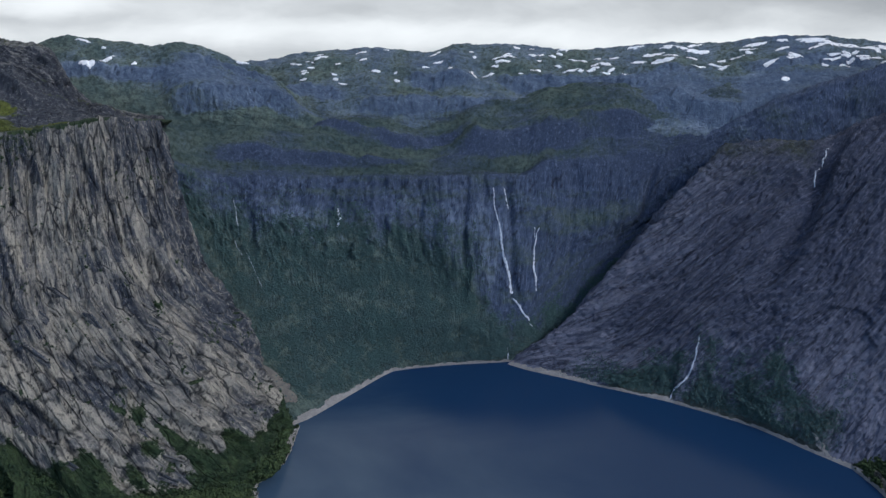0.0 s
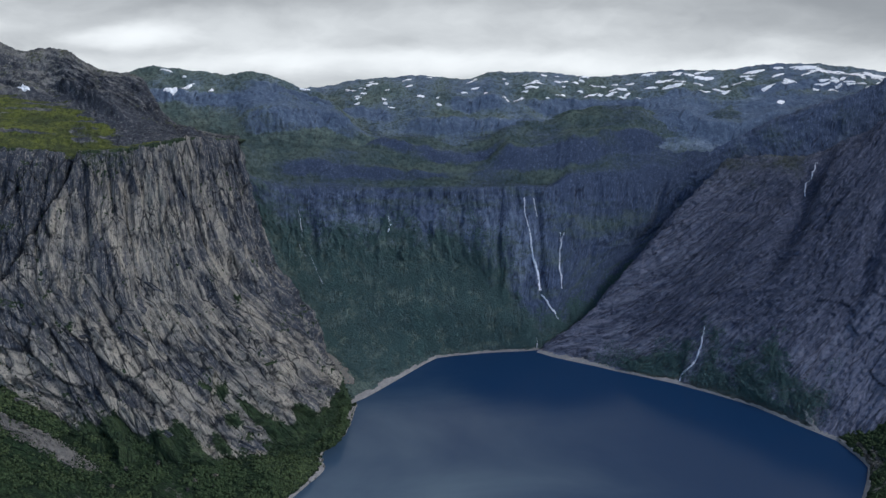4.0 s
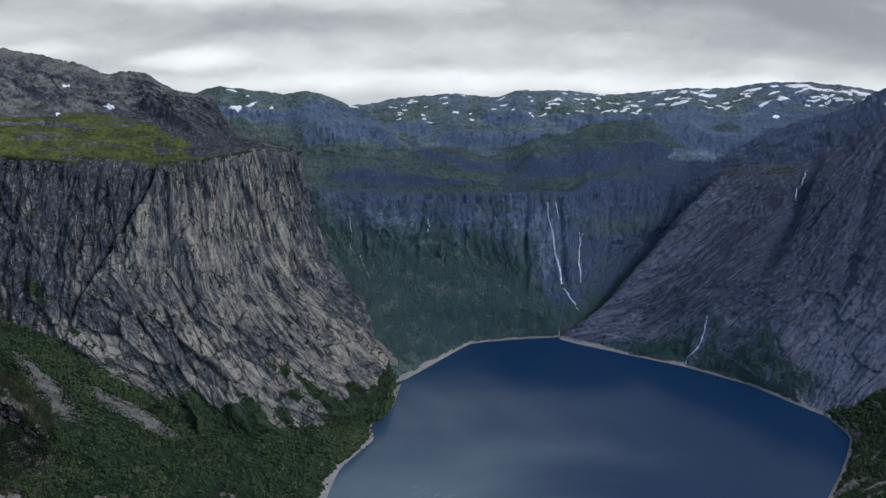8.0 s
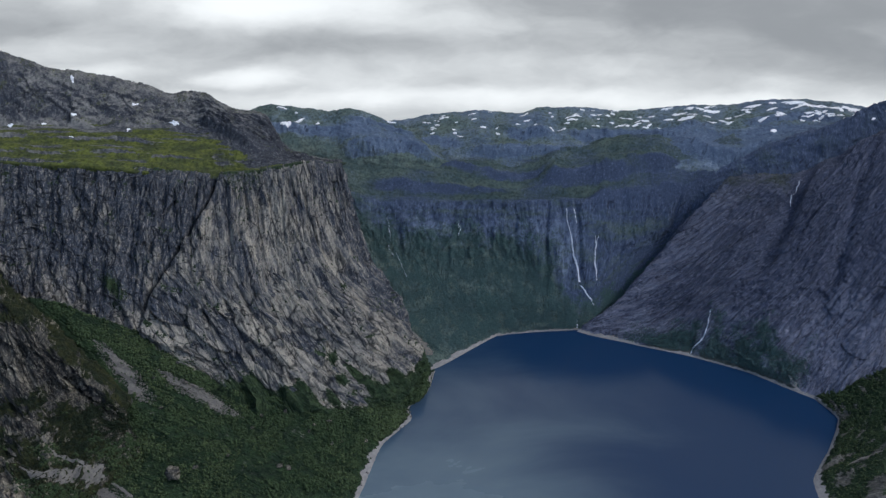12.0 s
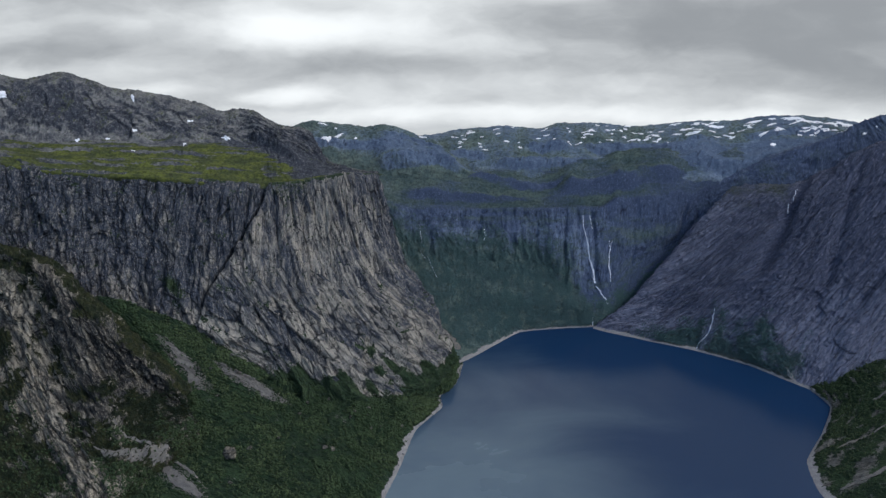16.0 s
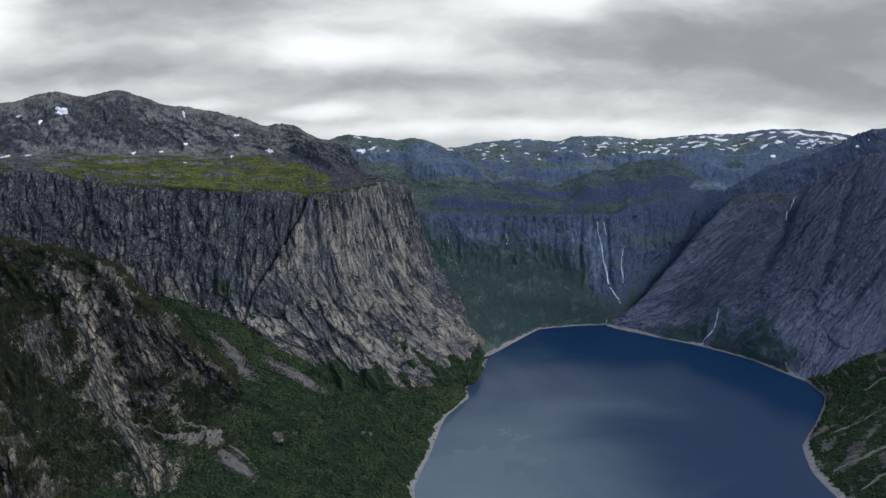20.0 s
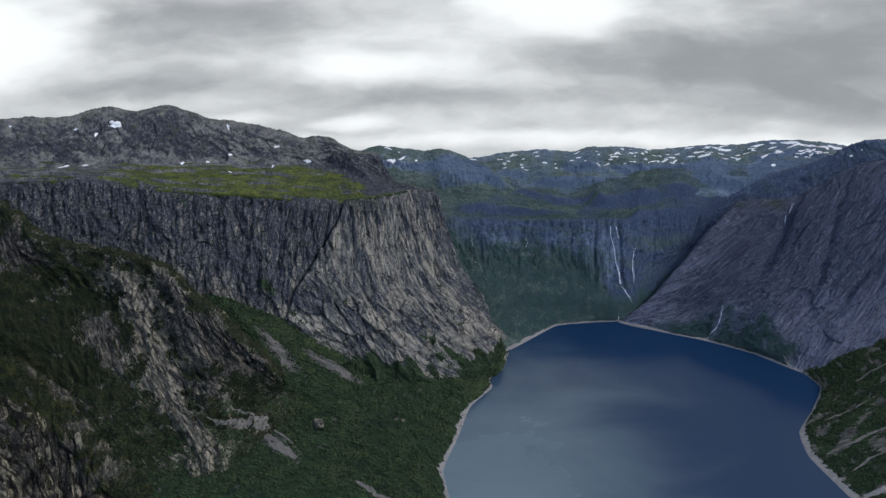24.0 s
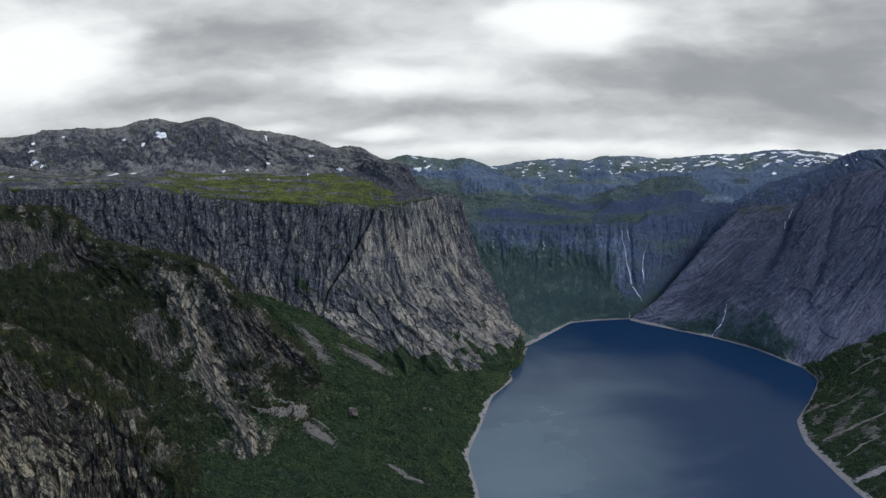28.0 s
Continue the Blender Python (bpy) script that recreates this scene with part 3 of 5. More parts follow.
tree.links.new(k.mix(cloud_sheen, (0.01, 0.028, 0.066), (0.11, 0.15, 0.165)), b.inputs["Base Color"])
tree.links.new(k.math("ADD", k.math("MULTIPLY", cloud_sheen, 0.2), 0.12), b.inputs["Roughness"])
tree.links.new(k.math("ADD", k.math("MULTIPLY", cloud_sheen, 0.4), 0.5), b.inputs["Specular IOR Level"])
k.bump(b, k.noise(k.geo, (0.25, 0.4, 0.3), 4, 0.6), 0.3, 0.25)
WATER = m

m = bpy.data.materials.new("cloud_bank")
m.use_nodes = True
tree = m.node_tree
tree.nodes.remove(tree.nodes["Principled BSDF"])
k = Nodes(tree)
em = tree.nodes.new("ShaderNodeEmission")
drift = tree.nodes.new("ShaderNodeTexNoise")
k.put(drift, "Vector", k.scale(k.geo, (0.0045, 0.0045, 0.011)))
drift.inputs["Scale"].default_value, drift.inputs["Detail"].default_value = 1.0, 5.0
torn = tree.nodes.new("ShaderNodeVectorMath")
torn.operation = "MULTIPLY_ADD"
k.put(torn, 0, drift.outputs["Color"])
k.put(torn, 1, (200.0, 0.0, 60.0))
k.put(torn, 2, k.geo)
torn = torn.outputs[0]
bank = k.noise(torn, (0.0018, 0.0018, 0.006), 4, 0.5)
puff = k.noise(torn, (0.006, 0.006, 0.014), 6, 0.55)
tone = k.math("ADD", k.math("MULTIPLY", k.math("SUBTRACT", bank, 0.5), 0.6), k.math("MULTIPLY", k.math("SUBTRACT", puff, 0.5), 0.55))
tone = k.math("SUBTRACT", tone, 0.04)


def gap_in_cloud(x, z, wide, tall, gain):
    """A thinner, or a thicker, stretch of cloud round a place on the bank."""
    global tone
    parts = tree.nodes.new("ShaderNodeVectorMath")
    parts.operation = "DISTANCE"
    k.put(parts, 0, k.scale(torn, (1 / wide, 0.0, 1 / tall)))
    k.put(parts, 1, ((x + 100) / wide, 0.0, (z + 30) / tall))
    tone = k.math("ADD", tone, k.range(parts.outputs["Value"], 0.0, 1.0, gain, 0.0))


gap_in_cloud(-1190, 500, 330, 165, 0.85)
gap_in_cloud(105, 530, 300, 120, 0.7)
gap_in_cloud(-330, 375, 340, 62, 0.5)
gap_in_cloud(-370, 236, 120, 30, 0.4)
gap_in_cloud(-640, 250, 200, 30, 0.25)
gap_in_cloud(250, 185, 1500, 40, 0.3)
gap_in_cloud(540, 385, 680, 120, -0.58)
gap_in_cloud(760, 290, 520, 80, -0.22)
gap_in_cloud(800, 520, 420, 170, -0.35)
gap_in_cloud(-660, 500, 430, 120, -0.28)
gap_in_cloud(-830, 350, 420, 60, -0.22)
gap_in_cloud(-40, 297, 620, 52, -0.26)
cloud = k.mix(k.range(tone, -0.5, 0.5), (0.35, 0.336, 0.305), (1.08, 1.01, 0.87))
tree.links.new(cloud, em.inputs["Color"])
em.inputs["Strength"].default_value = 1.0
tree.links.new(em.outputs[0], tree.nodes["Material Output"].inputs["Surface"])
CLOUD = m

# ---- sky, ground and water ----
ang = np.linspace(radians(-26), radians(26), 60)
hs = np.linspace(-40, 1500, 24)
A, Z = np.meshgrid(ang, hs)
co = np.stack([6000 * np.sin(A), -3600 + 6000 * np.cos(A), Z], -1)
me = mesh_of("backdrop", co, grid_faces(24, 60), 4)
me.materials.append(CLOUD)
tagged(new("backdrop", me), "grey and white overcast cloud bank behind the fells", "sky", kind="structure")

g = np.linspace(-4500, 4500, 46)
X, Y = np.meshgrid(g, g)
me = mesh_of("ground", np.stack([X, Y + 1000, -14 + 3 * pnoise(X / 400, Y / 400, 0.5)], -1), grid_faces(46, 46), 4)
me.materials.append(BED)
tagged(new("ground", me), "bare valley ground under and around the lake", "ground", kind="structure")

X, Y = np.meshgrid(np.linspace(-1100, 1250, 60), np.linspace(-1600, 2100, 80))
me = mesh_of("water", np.stack([X, Y, 0 * X], -1), grid_faces(80, 60), 4)
me.materials.append(WATER)
tagged(new("water", me), "dark blue mountain lake, wind-ruffled, with grey cloud reflection in its colour", "lake", kind="structure")


# ---- landforms ----
def thing(name, label, category, kind="", group=""):
    return tagged(new(name), label, category, group, kind)


def plates(x, y, z, step=0.5):
    """Slabs with sharp edges: noise cut into levels."""
    t = fbm(x, y, z, 3) / step
    f = np.floor(t)
    return (f + smooth(t - f, 0.72, 1.0)) * step


def saw(t, steep=0.15):
    """Slabs that rise slowly and break off sharply, one a unit."""
    f = t - np.floor(t)
    return np.where(f < 1 - steep, f / (1 - steep), (1 - f) / steep)


def slabs_on(s, size, amp, dip, calm=1.0, seed=0.0):
    """Leaning slabs that overlap like tiles; dip: how far they lean from upright along the face."""
    a, b = s.a, s.b
    c, d = math.cos(dip), math.sin(dip)
    u, w = d * a - c * b, c * a + d * b
    bend = fbm(u / (5 * size) + seed, w / (2.5 * size), 1.0, 3)
    s.push(amp * (saw(w / size + 1.3 * bend) * (0.55 + 0.6 * pnoise(u / (3 * size), w / (2 * size), 3.0 + seed)) - 0.4) * calm * smooth(b, 0, 15))


def blocks(u, w, seed=0):
    """Broken blocks, one a unit cell: their height with a tilt of their own, their shade, and the distance to the next one."""
    ui, wi = np.floor(u).astype(int), np.floor(w).astype(int)
    near, next_ = np.full(u.shape, 9.0), np.full(u.shape, 9.0)
    height, shade = np.zeros(u.shape), np.zeros(u.shape)
    for i in (-1, 0, 1):
        for j in (-1, 0, 1):
            key = PERM[PERM[(ui + i + 37 * seed) & 255] + ((wi + j) & 255)]
            g = GRAD[key]
            dx, dy = u - ui - i - 0.5 - 0.42 * g[..., 0], w - wi - j - 0.5 - 0.42 * g[..., 1]
            dist = np.hypot(dx, dy)
            first = dist < near
            next_ = np.where(first, near, np.minimum(next_, dist))
            h = 0.5 * g[..., 2] + 0.8 * g[..., 1] * dx + 0.9 * g[..., 0] * dy
            height, shade = np.where(first, h, height), np.where(first, GRAD[(key + 91) & 255][..., 2], shade)
            near = np.where(first, dist, near)
    return height, shade, next_ - near


def jointed(s, dip, long, wide, amp, calm=1.0, seed=0, shade=1.0, gap=0.06, bend=1.0, more_seams=0.0):
    """Angular blocks with joints darkened by colour over a face; dip: how far they lean from upright."""
    c, d = math.cos(dip), math.sin(dip)
    u, w = d * s.a - c * s.b, c * s.a + d * s.b
    w = w + bend * 0.5 * wide * fbm(u / (1.3 * long), w / (4 * wide), 1.0 + seed, 3)
    u = u + 0.3 * long * pnoise(u / (2 * long), w / (2 * wide), 5.0 + seed)
    h, tone, apart = blocks(u / long, w / wide, seed)
    calm = calm * smooth(s.b, 0, 15)
    s.push(amp * h * calm)
    s.tone = s.tone + shade * tone * np.clip(calm, 0, 1)
    s.seam = np.clip(np.maximum(s.seam, smooth(apart, gap, 0.3 * gap) * calm * smooth(pnoise(u / long, w / (3 * wide), 2.0), -0.15 - more_seams, 0.2 - more_seams)), 0, 1)


def scarp(s, line, h, run=90.0, face=6.0):
    """A step of bare rock along a line of the net (its foot); returns where its face is."""
    C, R = np.meshgrid(s.cu, s.rv)
    cs, rs = zip(*line)
    foot = np.interp(np.interp(C, cs, rs), s.rv, s.b[:, 0])
    d = s.b - foot + 9 * fbm(s.a / 60, 0.5, 0.3 + cs[0], 3)
    ends = smooth(C, cs[0] - 0.3, cs[0] + 0.3) * smooth(cs[-1] + 0.3 - C, 0, 0.6)
    up = smooth(d, -face, face) * np.exp(-np.clip(d - face, 0, None) / run)
    s.lift(h * ends * up * (0.8 + 0.3 * pnoise(s.a / 45, 0.2, cs[0])) + 2.0 * ends * smooth(np.abs(d), 2.5 * face, face) * ridged(s.a / 11, s.b / 30, 2.0, 2))
    return ends * smooth(d, -face - 3, -face + 2) * smooth(face + 3 - d, 0, 5)


def cliff_shape(s, big=9.0, mid=4.0, fine=1.6, slab=5.0, lean=0.0, gully=7.0, calm=1.0, ledge=2.0):
    """Buttresses, ribs and cracks that run up and down the face."""
    a, b = s.a + lean * s.b, s.b
    edge = smooth(s.b, 0, 25)
    h = big * pnoise(a / 75, b / 260, 0.3) + mid * ridged(a / 26 + 0.35 * fbm(a / 50, b / 40, 1.1, 2), b / 110, 4.2, 2) + 0.6 * fine * ridged(a / 8 + 0.5 * fbm(a / 18, b / 18, 2.1, 2), b / 38, 1.7, 2)
    h += 1.5 * fine * saw(a / 13 + 0.8 * fbm(a / 45, b / 70, 5.1, 3)) * (0.5 + 0.5 * smooth(pnoise(a / 30, b / 50, 8.0), -0.3, 0.3))
    h += 0.4 * fbm(a / 5, b / 10, 2.0, 2) + slab * plates((a + 0.4 * b) / 45, (b - 0.5 * a) / 60, 7.0) + 0.4 * slab * plates((a - 0.3 * b) / 14, b / 26, 3.3)
    h -= gully * smooth(ridged(a / 60, b / 300, 9.1, 1), 0.72, 0.95) * (0.6 + 0.5 * pnoise(a / 50, b / 90, 2.0))
    h += ledge * plates(a / 70, b / 17, 8.8) * (0.4 + 0.6 * smooth(pnoise(a / 60, b / 60, 6.0), -0.2, 0.4))
    s.push(h * edge * calm)


def rough(s, amp, size, calm=None):
    """Uneven ground at a few metres' size, with sharp little steps."""
    p = s.p
    h = fbm(p[..., 0] / size, p[..., 1] / size, p[..., 2] / size, 3, 0.6) + 0.7 * ridged(p[..., 0] / (0.8 * size), p[..., 1] / (0.8 * size), p[..., 2] / (1.6 * size), 2)
    s.push(amp * h * (1 if calm is None else calm) * smooth(s.b, 0, 15))


def slope_shape(s, big=6.0, mid=2.5, fine=1.0):
    p = s.p
    s.push((big * fbm(p[..., 0] / 90, p[..., 1] / 90, p[..., 2] / 90, 2) + mid * ridged(s.a / 28, s.b / 45, 0.4, 3) + fine * fbm(s.a / 6, s.b / 6, 3.0, 3)) * smooth(s.b, 0, 30))


def greens(s, lo, hi, patch=45.0, amount=0.35):
    p = s.p
    return smooth(s.n[..., 2] + amount * fbm(p[..., 0] / patch, p[..., 1] / patch, p[..., 2] / patch, 4), lo, hi)


def lump(s, cu, rv, wide, tall):
    """1 at a place of the net, falling to 0 round it."""
    c, r = np.meshgrid(s.cu, s.rv)
    return np.exp(-((c - cu) / wide) ** 2 - ((r - rv) / tall) ** 2)


def patches(s, size, octaves=4, seed=0.0):
    return fbm(s.p[..., 0] / size + seed, s.p[..., 1] / size, s.p[..., 2] / size, octaves)


def net_of(s):
    return np.meshgrid(s.cu, s.rv)


# the tall headland on the near side of the lake
left = Sheet(left_cliff, 1.45)
C, R = net_of(left)
# a great flake stands proud of the wall along a slanting crack
line = np.interp(R, [1.2, 2.1, 2.9, 3.63, 4.2], [4.9, 5.04, 5.42, 5.88, 6.1])
proud = smooth(C - line, 0.0, 0.05) * smooth(9.0 - C, 0, 1)
cleft = np.exp(-((C - line + 0.01) / 0.022) ** 2) * smooth(R, 1.5, 1.9) * smooth(4.0 - R, 0, 0.2)
left.push(13.0 * proud * smooth(4.35 - R, 0, 0.4) - 8.0 * cleft)
# overhang shade in the cleft, put into the colour as a seam
left.seam = cleft.copy()
low = np.interp(2.5, left.rv, left.b[:, 0])
left.a = left.a - 0.5 * np.clip(low - left.b, 0, None) * smooth(C, 4.6, 6.0)
quiet = (1 - 0.75 * smooth(R, 3.75, 4.0)) * smooth(4.9 - R, 0, 0.5) * (1 - 0.8 * smooth(C, 8.9, 9.3))
slabs = proud * smooth(R, 2.7, 1.9)
cliff_shape(left, 10, 3.0, 1.6, 4.0, gully=8.0, calm=quiet * (1 - 0.35 * slabs), ledge=3.0)
jointed(left, 0.1, 150.0, 34.0, 7.0, quiet * (1 - slabs), 21, 0.35, 0.03)
jointed(left, 0.12, 48.0, 13.0, 5.5, quiet * (1 - slabs), 1, 0.45)
jointed(left, 0.12, 22.0, 6.0, 2.6, quiet * (1 - 0.7 * slabs), 2, 0.45)
jointed(left, 0.9, 42.0, 28.0, 12.0, slabs, 3, 0.6, 0.06, more_seams=0.2)
jointed(left, 0.8, 17.0, 11.0, 5.5, slabs, 4, 0.45, 0.08, more_seams=0.2)
slabs_on(left, 34.0, 4.0, 0.95, slabs)
slabs_on(left, 13.0, 2.0, 0.8, 0.3 + 0.7 * slabs, 2.0)
left.push(3.0 * slabs * plates((left.a + 0.2 * left.b) / 55, (left.b + 0.5 * left.a) / 34, 2.5, 0.45))
rough(left, 0.7, 6.0, quiet)
# the lump at 5.5 paints the shaded wall beside the crack
pale_left = 0.02 - 0.14 * smooth(4.4 - C, 0, 1.0) + 0.14 * smooth(C, 4.0, 5.5) + 0.34 * proud + 0.14 * proud * smooth(R, 2.6, 1.4) + 0.2 * lump(left, 7.6, 3.2, 1.0, 1.5) + 0.45 * smooth(R, 2.1, 1.5) * (1 - proud) + 0.3 * patches(left, 55) - 0.25 * smooth(R, 3.5, 3.9) - 0.3 * lump(left, 5.5, 3.4, 0.22, 0.5) - 0.3 * lump(left, 3.7, 3.4, 0.1, 0.5) + 0.3 * lump(left, 3.25, 2.3, 0.35, 0.8) + 0.35 * lump(left, 5.2, 1.4, 0.35, 0.4)
veg_left = 0.8 * greens(left, 0.86, 1.1, 30, 0.3) + 0.7 * lump(left, 4.6, 1.95, 0.22, 0.22) + 0.7 * smooth(R, 4.5, 5.0) + (0.6 * lump(left, 7.8, 1.1, 0.4, 0.25) + 0.6 * lump(left, 7.5, 1.6, 0.12, 0.4)) * (0.9 + patches(left, 25))
foot = smooth(1.4 + 0.35 * fbm(left.a / 26, left.b / 60, 4.4, 3) - R, -0.1, 0.25) * smooth(C, 5.6, 6.2)
veg_left = np.maximum(veg_left, 0.95 * foot) + 0.45 * smooth(R, 3.55, 3.85) * smooth(C, 5.9, 6.2) * smooth(7.3 - C, 0, 0.4)
headland = land("cliff", left, PALE_ROCK, [("veg", veg_left), ("pale", pale_left)])
tagged(headland, "tall pale grey cliff with dark stains and a slanting crack", "cliff")

# grass shelf on top of the headland, and the rocky mountain on it
top = Sheet(left_plateau, 1.9, 0.35)
C, R = net_of(top)
shelf = smooth(R, 3.2, 2.9)
p = top.p
ledges = plates(p[..., 0] / 120, p[..., 1] / 16, 1.0, 0.5)
top.lift(shelf * smooth(R, 1.0, 1.4) * (3.6 * ledges) + (1 - shelf) * (3.0 * ridged(p[..., 0] / 48, p[..., 2] / 40, 1.3, 3) + 6.0 * plates(p[..., 0] / 60, p[..., 2] / 18, 5.0)) * smooth(5.9 - R, 0, 0.6) * 0.8)
jointed(top, 1.25, 40.0, 15.0, 4.5, (1 - shelf) * smooth(4.8 - R, 0, 0.8), 5, 0.6)
jointed(top, 1.2, 15.0, 6.0, 2.0, (1 - shelf) * (0.3 + 0.7 * smooth(4.8 - R, 0, 0.8)), 6, 0.4)
ledge = scarp(top, [(5.5, 1.9), (8.0, 2.1), (10.5, 2.0), (12.0, 1.8)], 3.5, 25.0, 2.5) + scarp(top, [(3.5, 2.5), (6.0, 2.6), (9.0, 2.5)], 3.5, 25.0, 2.5) + scarp(top, [(0.5, 1.7), (3.0, 1.8), (5.5, 1.5)], 4.0, 30.0, 2.5)
castle = scarp(top, [(11.2, 3.2), (11.9, 2.95), (12.6, 2.6)], 18.0, 60.0, 5.0)
shoulder = smooth(C, 11.2, 11.8) * smooth(15.0 - C, 0, 1.0) * smooth(R, 1.3, 1.8) * smooth(4.3 - R, 0, 0.8)
jointed(top, 0.2, 26.0, 10.0, 3.0, shoulder, 41, 0.5)
rough(top, 1.5, 7.0, 0.35 + 0.65 * (1 - shelf))
streaks = fbm(p[..., 0] / 70, p[..., 1] / 7, 0.4, 4)
lush = shelf * (1.0 * smooth(C, 3.6, 5.4) * smooth(13.2 - C, 0, 1.2) * smooth(R, 3.0, 2.5) + 0.3) + 1.1 * streaks + 0.3 * patches(top, 40) - 0.15
veg_top = np.where(R < 3.1, lush - 0.9 * ledge - 0.8 * castle - 0.55 * shoulder, 0.42 * greens(top, 0.6, 1.0, 25, 0.5))
# pale also paints light on the tops and shade on steep faces
fell = land("mountain", top, FELL_ROCK, [("veg", veg_top), ("pale", 0.35 + 0.25 * smooth(top.n[..., 2], 0.55, 0.9) * (1 - shelf) + 0.2 * patches(top, 50) + 0.25 * lump(top, 5, 3, 3, 0.25) - 0.35 * lump(top, 6, 3.9, 1.2, 0.5) - 0.35 * lump(top, 2.6, 3.7, 1.2, 0.4) - 0.1 * smooth(C, 12, 13) - 0.5 * castle - 0.35 * shoulder - 0.3 * (1 - shelf) * smooth(0.62 - top.n[..., 2], 0, 0.25))])
tagged(fell, "rocky grey mountain with snow patches above a green shelf", "mountain")

# the dark mountain across the lake
right = Sheet(right_mountain, 1.6)
C, R = net_of(right)
right.push(-16.0 * lump(right, 3.35, 2.9, 0.22, 1.0) - 8.0 * lump(right, 4.9, 2.6, 0.15, 1.4))
cliff_shape(right, 9, 1.6, 0.9, 3.0, lean=-0.6, gully=3.0, ledge=0.6)
slabs_on(right, 46.0, 1.6, -0.5)
jointed(right, -0.5, 150.0, 46.0, 4.5, 1.0, 22, 0.2, 0.015)
jointed(right, -0.5, 60.0, 17.0, 2.2, 0.8, 7, 0.25, 0.035)
jointed(right, -0.3, 16.0, 6.0, 1.2, 0.6, 8, 0.2, 0.05)
rough(right, 1.5, 5.0)
woods_r = (1 - lump(right, 3.02, 0.5, 0.12, 0.7)) * smooth(0.55 - 0.12 * np.abs(C - 3.9) + 0.5 * patches(right, 28) - R, -0.45, 0.5) * smooth(C, 1.6, 2.6) * smooth(5.1 - C, 0, 0.5)
veg_right = np.maximum(0.0, 1.1 * woods_r + 0.2 * patches(right, 25)) + 0.5 * smooth(R, 2.5, 3.6) * smooth(3.3 - C, 0, 0.6) + 0.25 * patches(right, 60)
# pale carries the lit left edge, the gully's shade and the right side's
pale_right = 0.3 + 0.5 * lump(right, 1.15, 2.0, 0.3, 1.6) + 0.25 * lump(right, 5.6, 1.5, 0.8, 1.2) + 0.35 * smooth(1.6 - R, 0, 1.2) + 0.25 * patches(right, 55) + 0.6 * lump(right, 6.0, 0.9, 0.8, 0.7) - 0.4 * smooth(C, 3.3, 4.2) * smooth(R, 1.3, 2.0) + 0.2 * lump(right, 1.3, 1.2, 0.6, 1.2) - 0.3 * lump(right, 3.4, 2.7, 0.3, 1.1)
right_land = land("mountain", right, HAZY_RIGHT_ROCK, [("veg", veg_right), ("pale", pale_right)])
tagged(right_land, "steep dark grey rock mountain falling to the lake", "mountain")

# wooded bank this side of it
rslope = Sheet(right_slope, 2.0)
slope_shape(rslope, 5, 2)
rough(rslope, 1.2, 7.0)
veg_rs = 0.76 + 0.45 * patches(rslope, 30) + 0.55 * fbm((rslope.a + 0.8 * rslope.b) / 26, (rslope.b - 0.8 * rslope.a) / 120, 2.0, 4)
ob = bank_land = land("hillside", rslope, WOOD_GROUND, [("veg", veg_rs), ("pale", 0.5 + 0 * veg_rs)])
tagged(ob, "green wooded hillside with pale rock strips by the lake", "hillside")

# birch slope below the headland
wood = Sheet(forest_slope, 1.8)
slope_shape(wood, 6, 3)
rough(wood, 1.2, 7.0)
veg_wood = 0.95 + 0.35 * patches(wood, 30)
ob = wood_land = land("hillside", wood, WOOD_GROUND, [("veg", veg_wood), ("pale", 0.5 + 0 * veg_wood)])
tagged(ob, "birch-covered slope between the cliff and the lake", "hillside")

# the near hill with its pale rib of rock
hill = Sheet(near_hill, 1.5)
C, R = net_of(hill)
rib = np.exp(-((C - np.interp(R, [1.2, 2.1, 2.75, 3.6], [5.5, 5.1, 4.8, 4.42])) / np.interp(R, [1.2, 3.6], [0.5, 0.3])) ** 2) * smooth(3.9 - R, 0, 0.3)
west = lump(hill, 1.5, 3.45, 1.0, 0.3) + lump(hill, 2.75, 3.5, 0.35, 0.3)
grey = lump(hill, 5.4, 3.6, 0.5, 0.5) + lump(hill, 6.2, 3.4, 0.65, 0.6) + lump(hill, 7.2, 3.4, 0.6, 0.6) + 0.8 * lump(hill, 6.0, 2.5, 0.4, 0.25) + west + 0.7 * lump(hill, 3.95, 2.4, 0.35, 0.3)
bare_hill = np.clip(1.2 * (rib + grey), 0, 1)
hill.push(11.0 * rib + 7.0 * ridged(hill.a / 42, hill.b / 30, 6.0, 3) * smooth(hill.b, 0, 20) - 4.0)
cliff_shape(hill, 8, 1.2, 0.8, 4.0, lean=0.25, calm=0.35 + 0.65 * bare_hill)
slabs_on(hill, 26.0, 6.0, 0.6, 0.15 + 0.85 * np.clip(rib + grey, 0, 1))
slabs_on(hill, 9.0, 2.6, 0.5, 0.1 + 0.9 * np.clip(rib + grey, 0, 1), 3.0)
jointed(hill, 0.55, 40.0, 12.0, 6.0, 0.1 + 0.9 * bare_hill, 9, 0.5, 0.1, more_seams=0.3)
jointed(hill, 0.55, 16.0, 5.0, 2.6, 0.1 + 0.9 * bare_hill, 10, 0.4)
rough(hill, 0.8, 6.0)
veg_hill = 1.0 + 0.35 * smooth(3.6 - C, 0, 0.8) * smooth(3.1 - R, 0, 0.4) - 1.0 * rib - 0.95 * np.clip(grey, 0, 1) + 0.75 * patches(hill, 35) - 0.4 * smooth(0.75 - hill.n[..., 2], 0, 0.5)
pale_hill = 0.32 + 0.6 * rib - 0.85 * west - 0.06 * grey + 0.25 * patches(hill, 40)
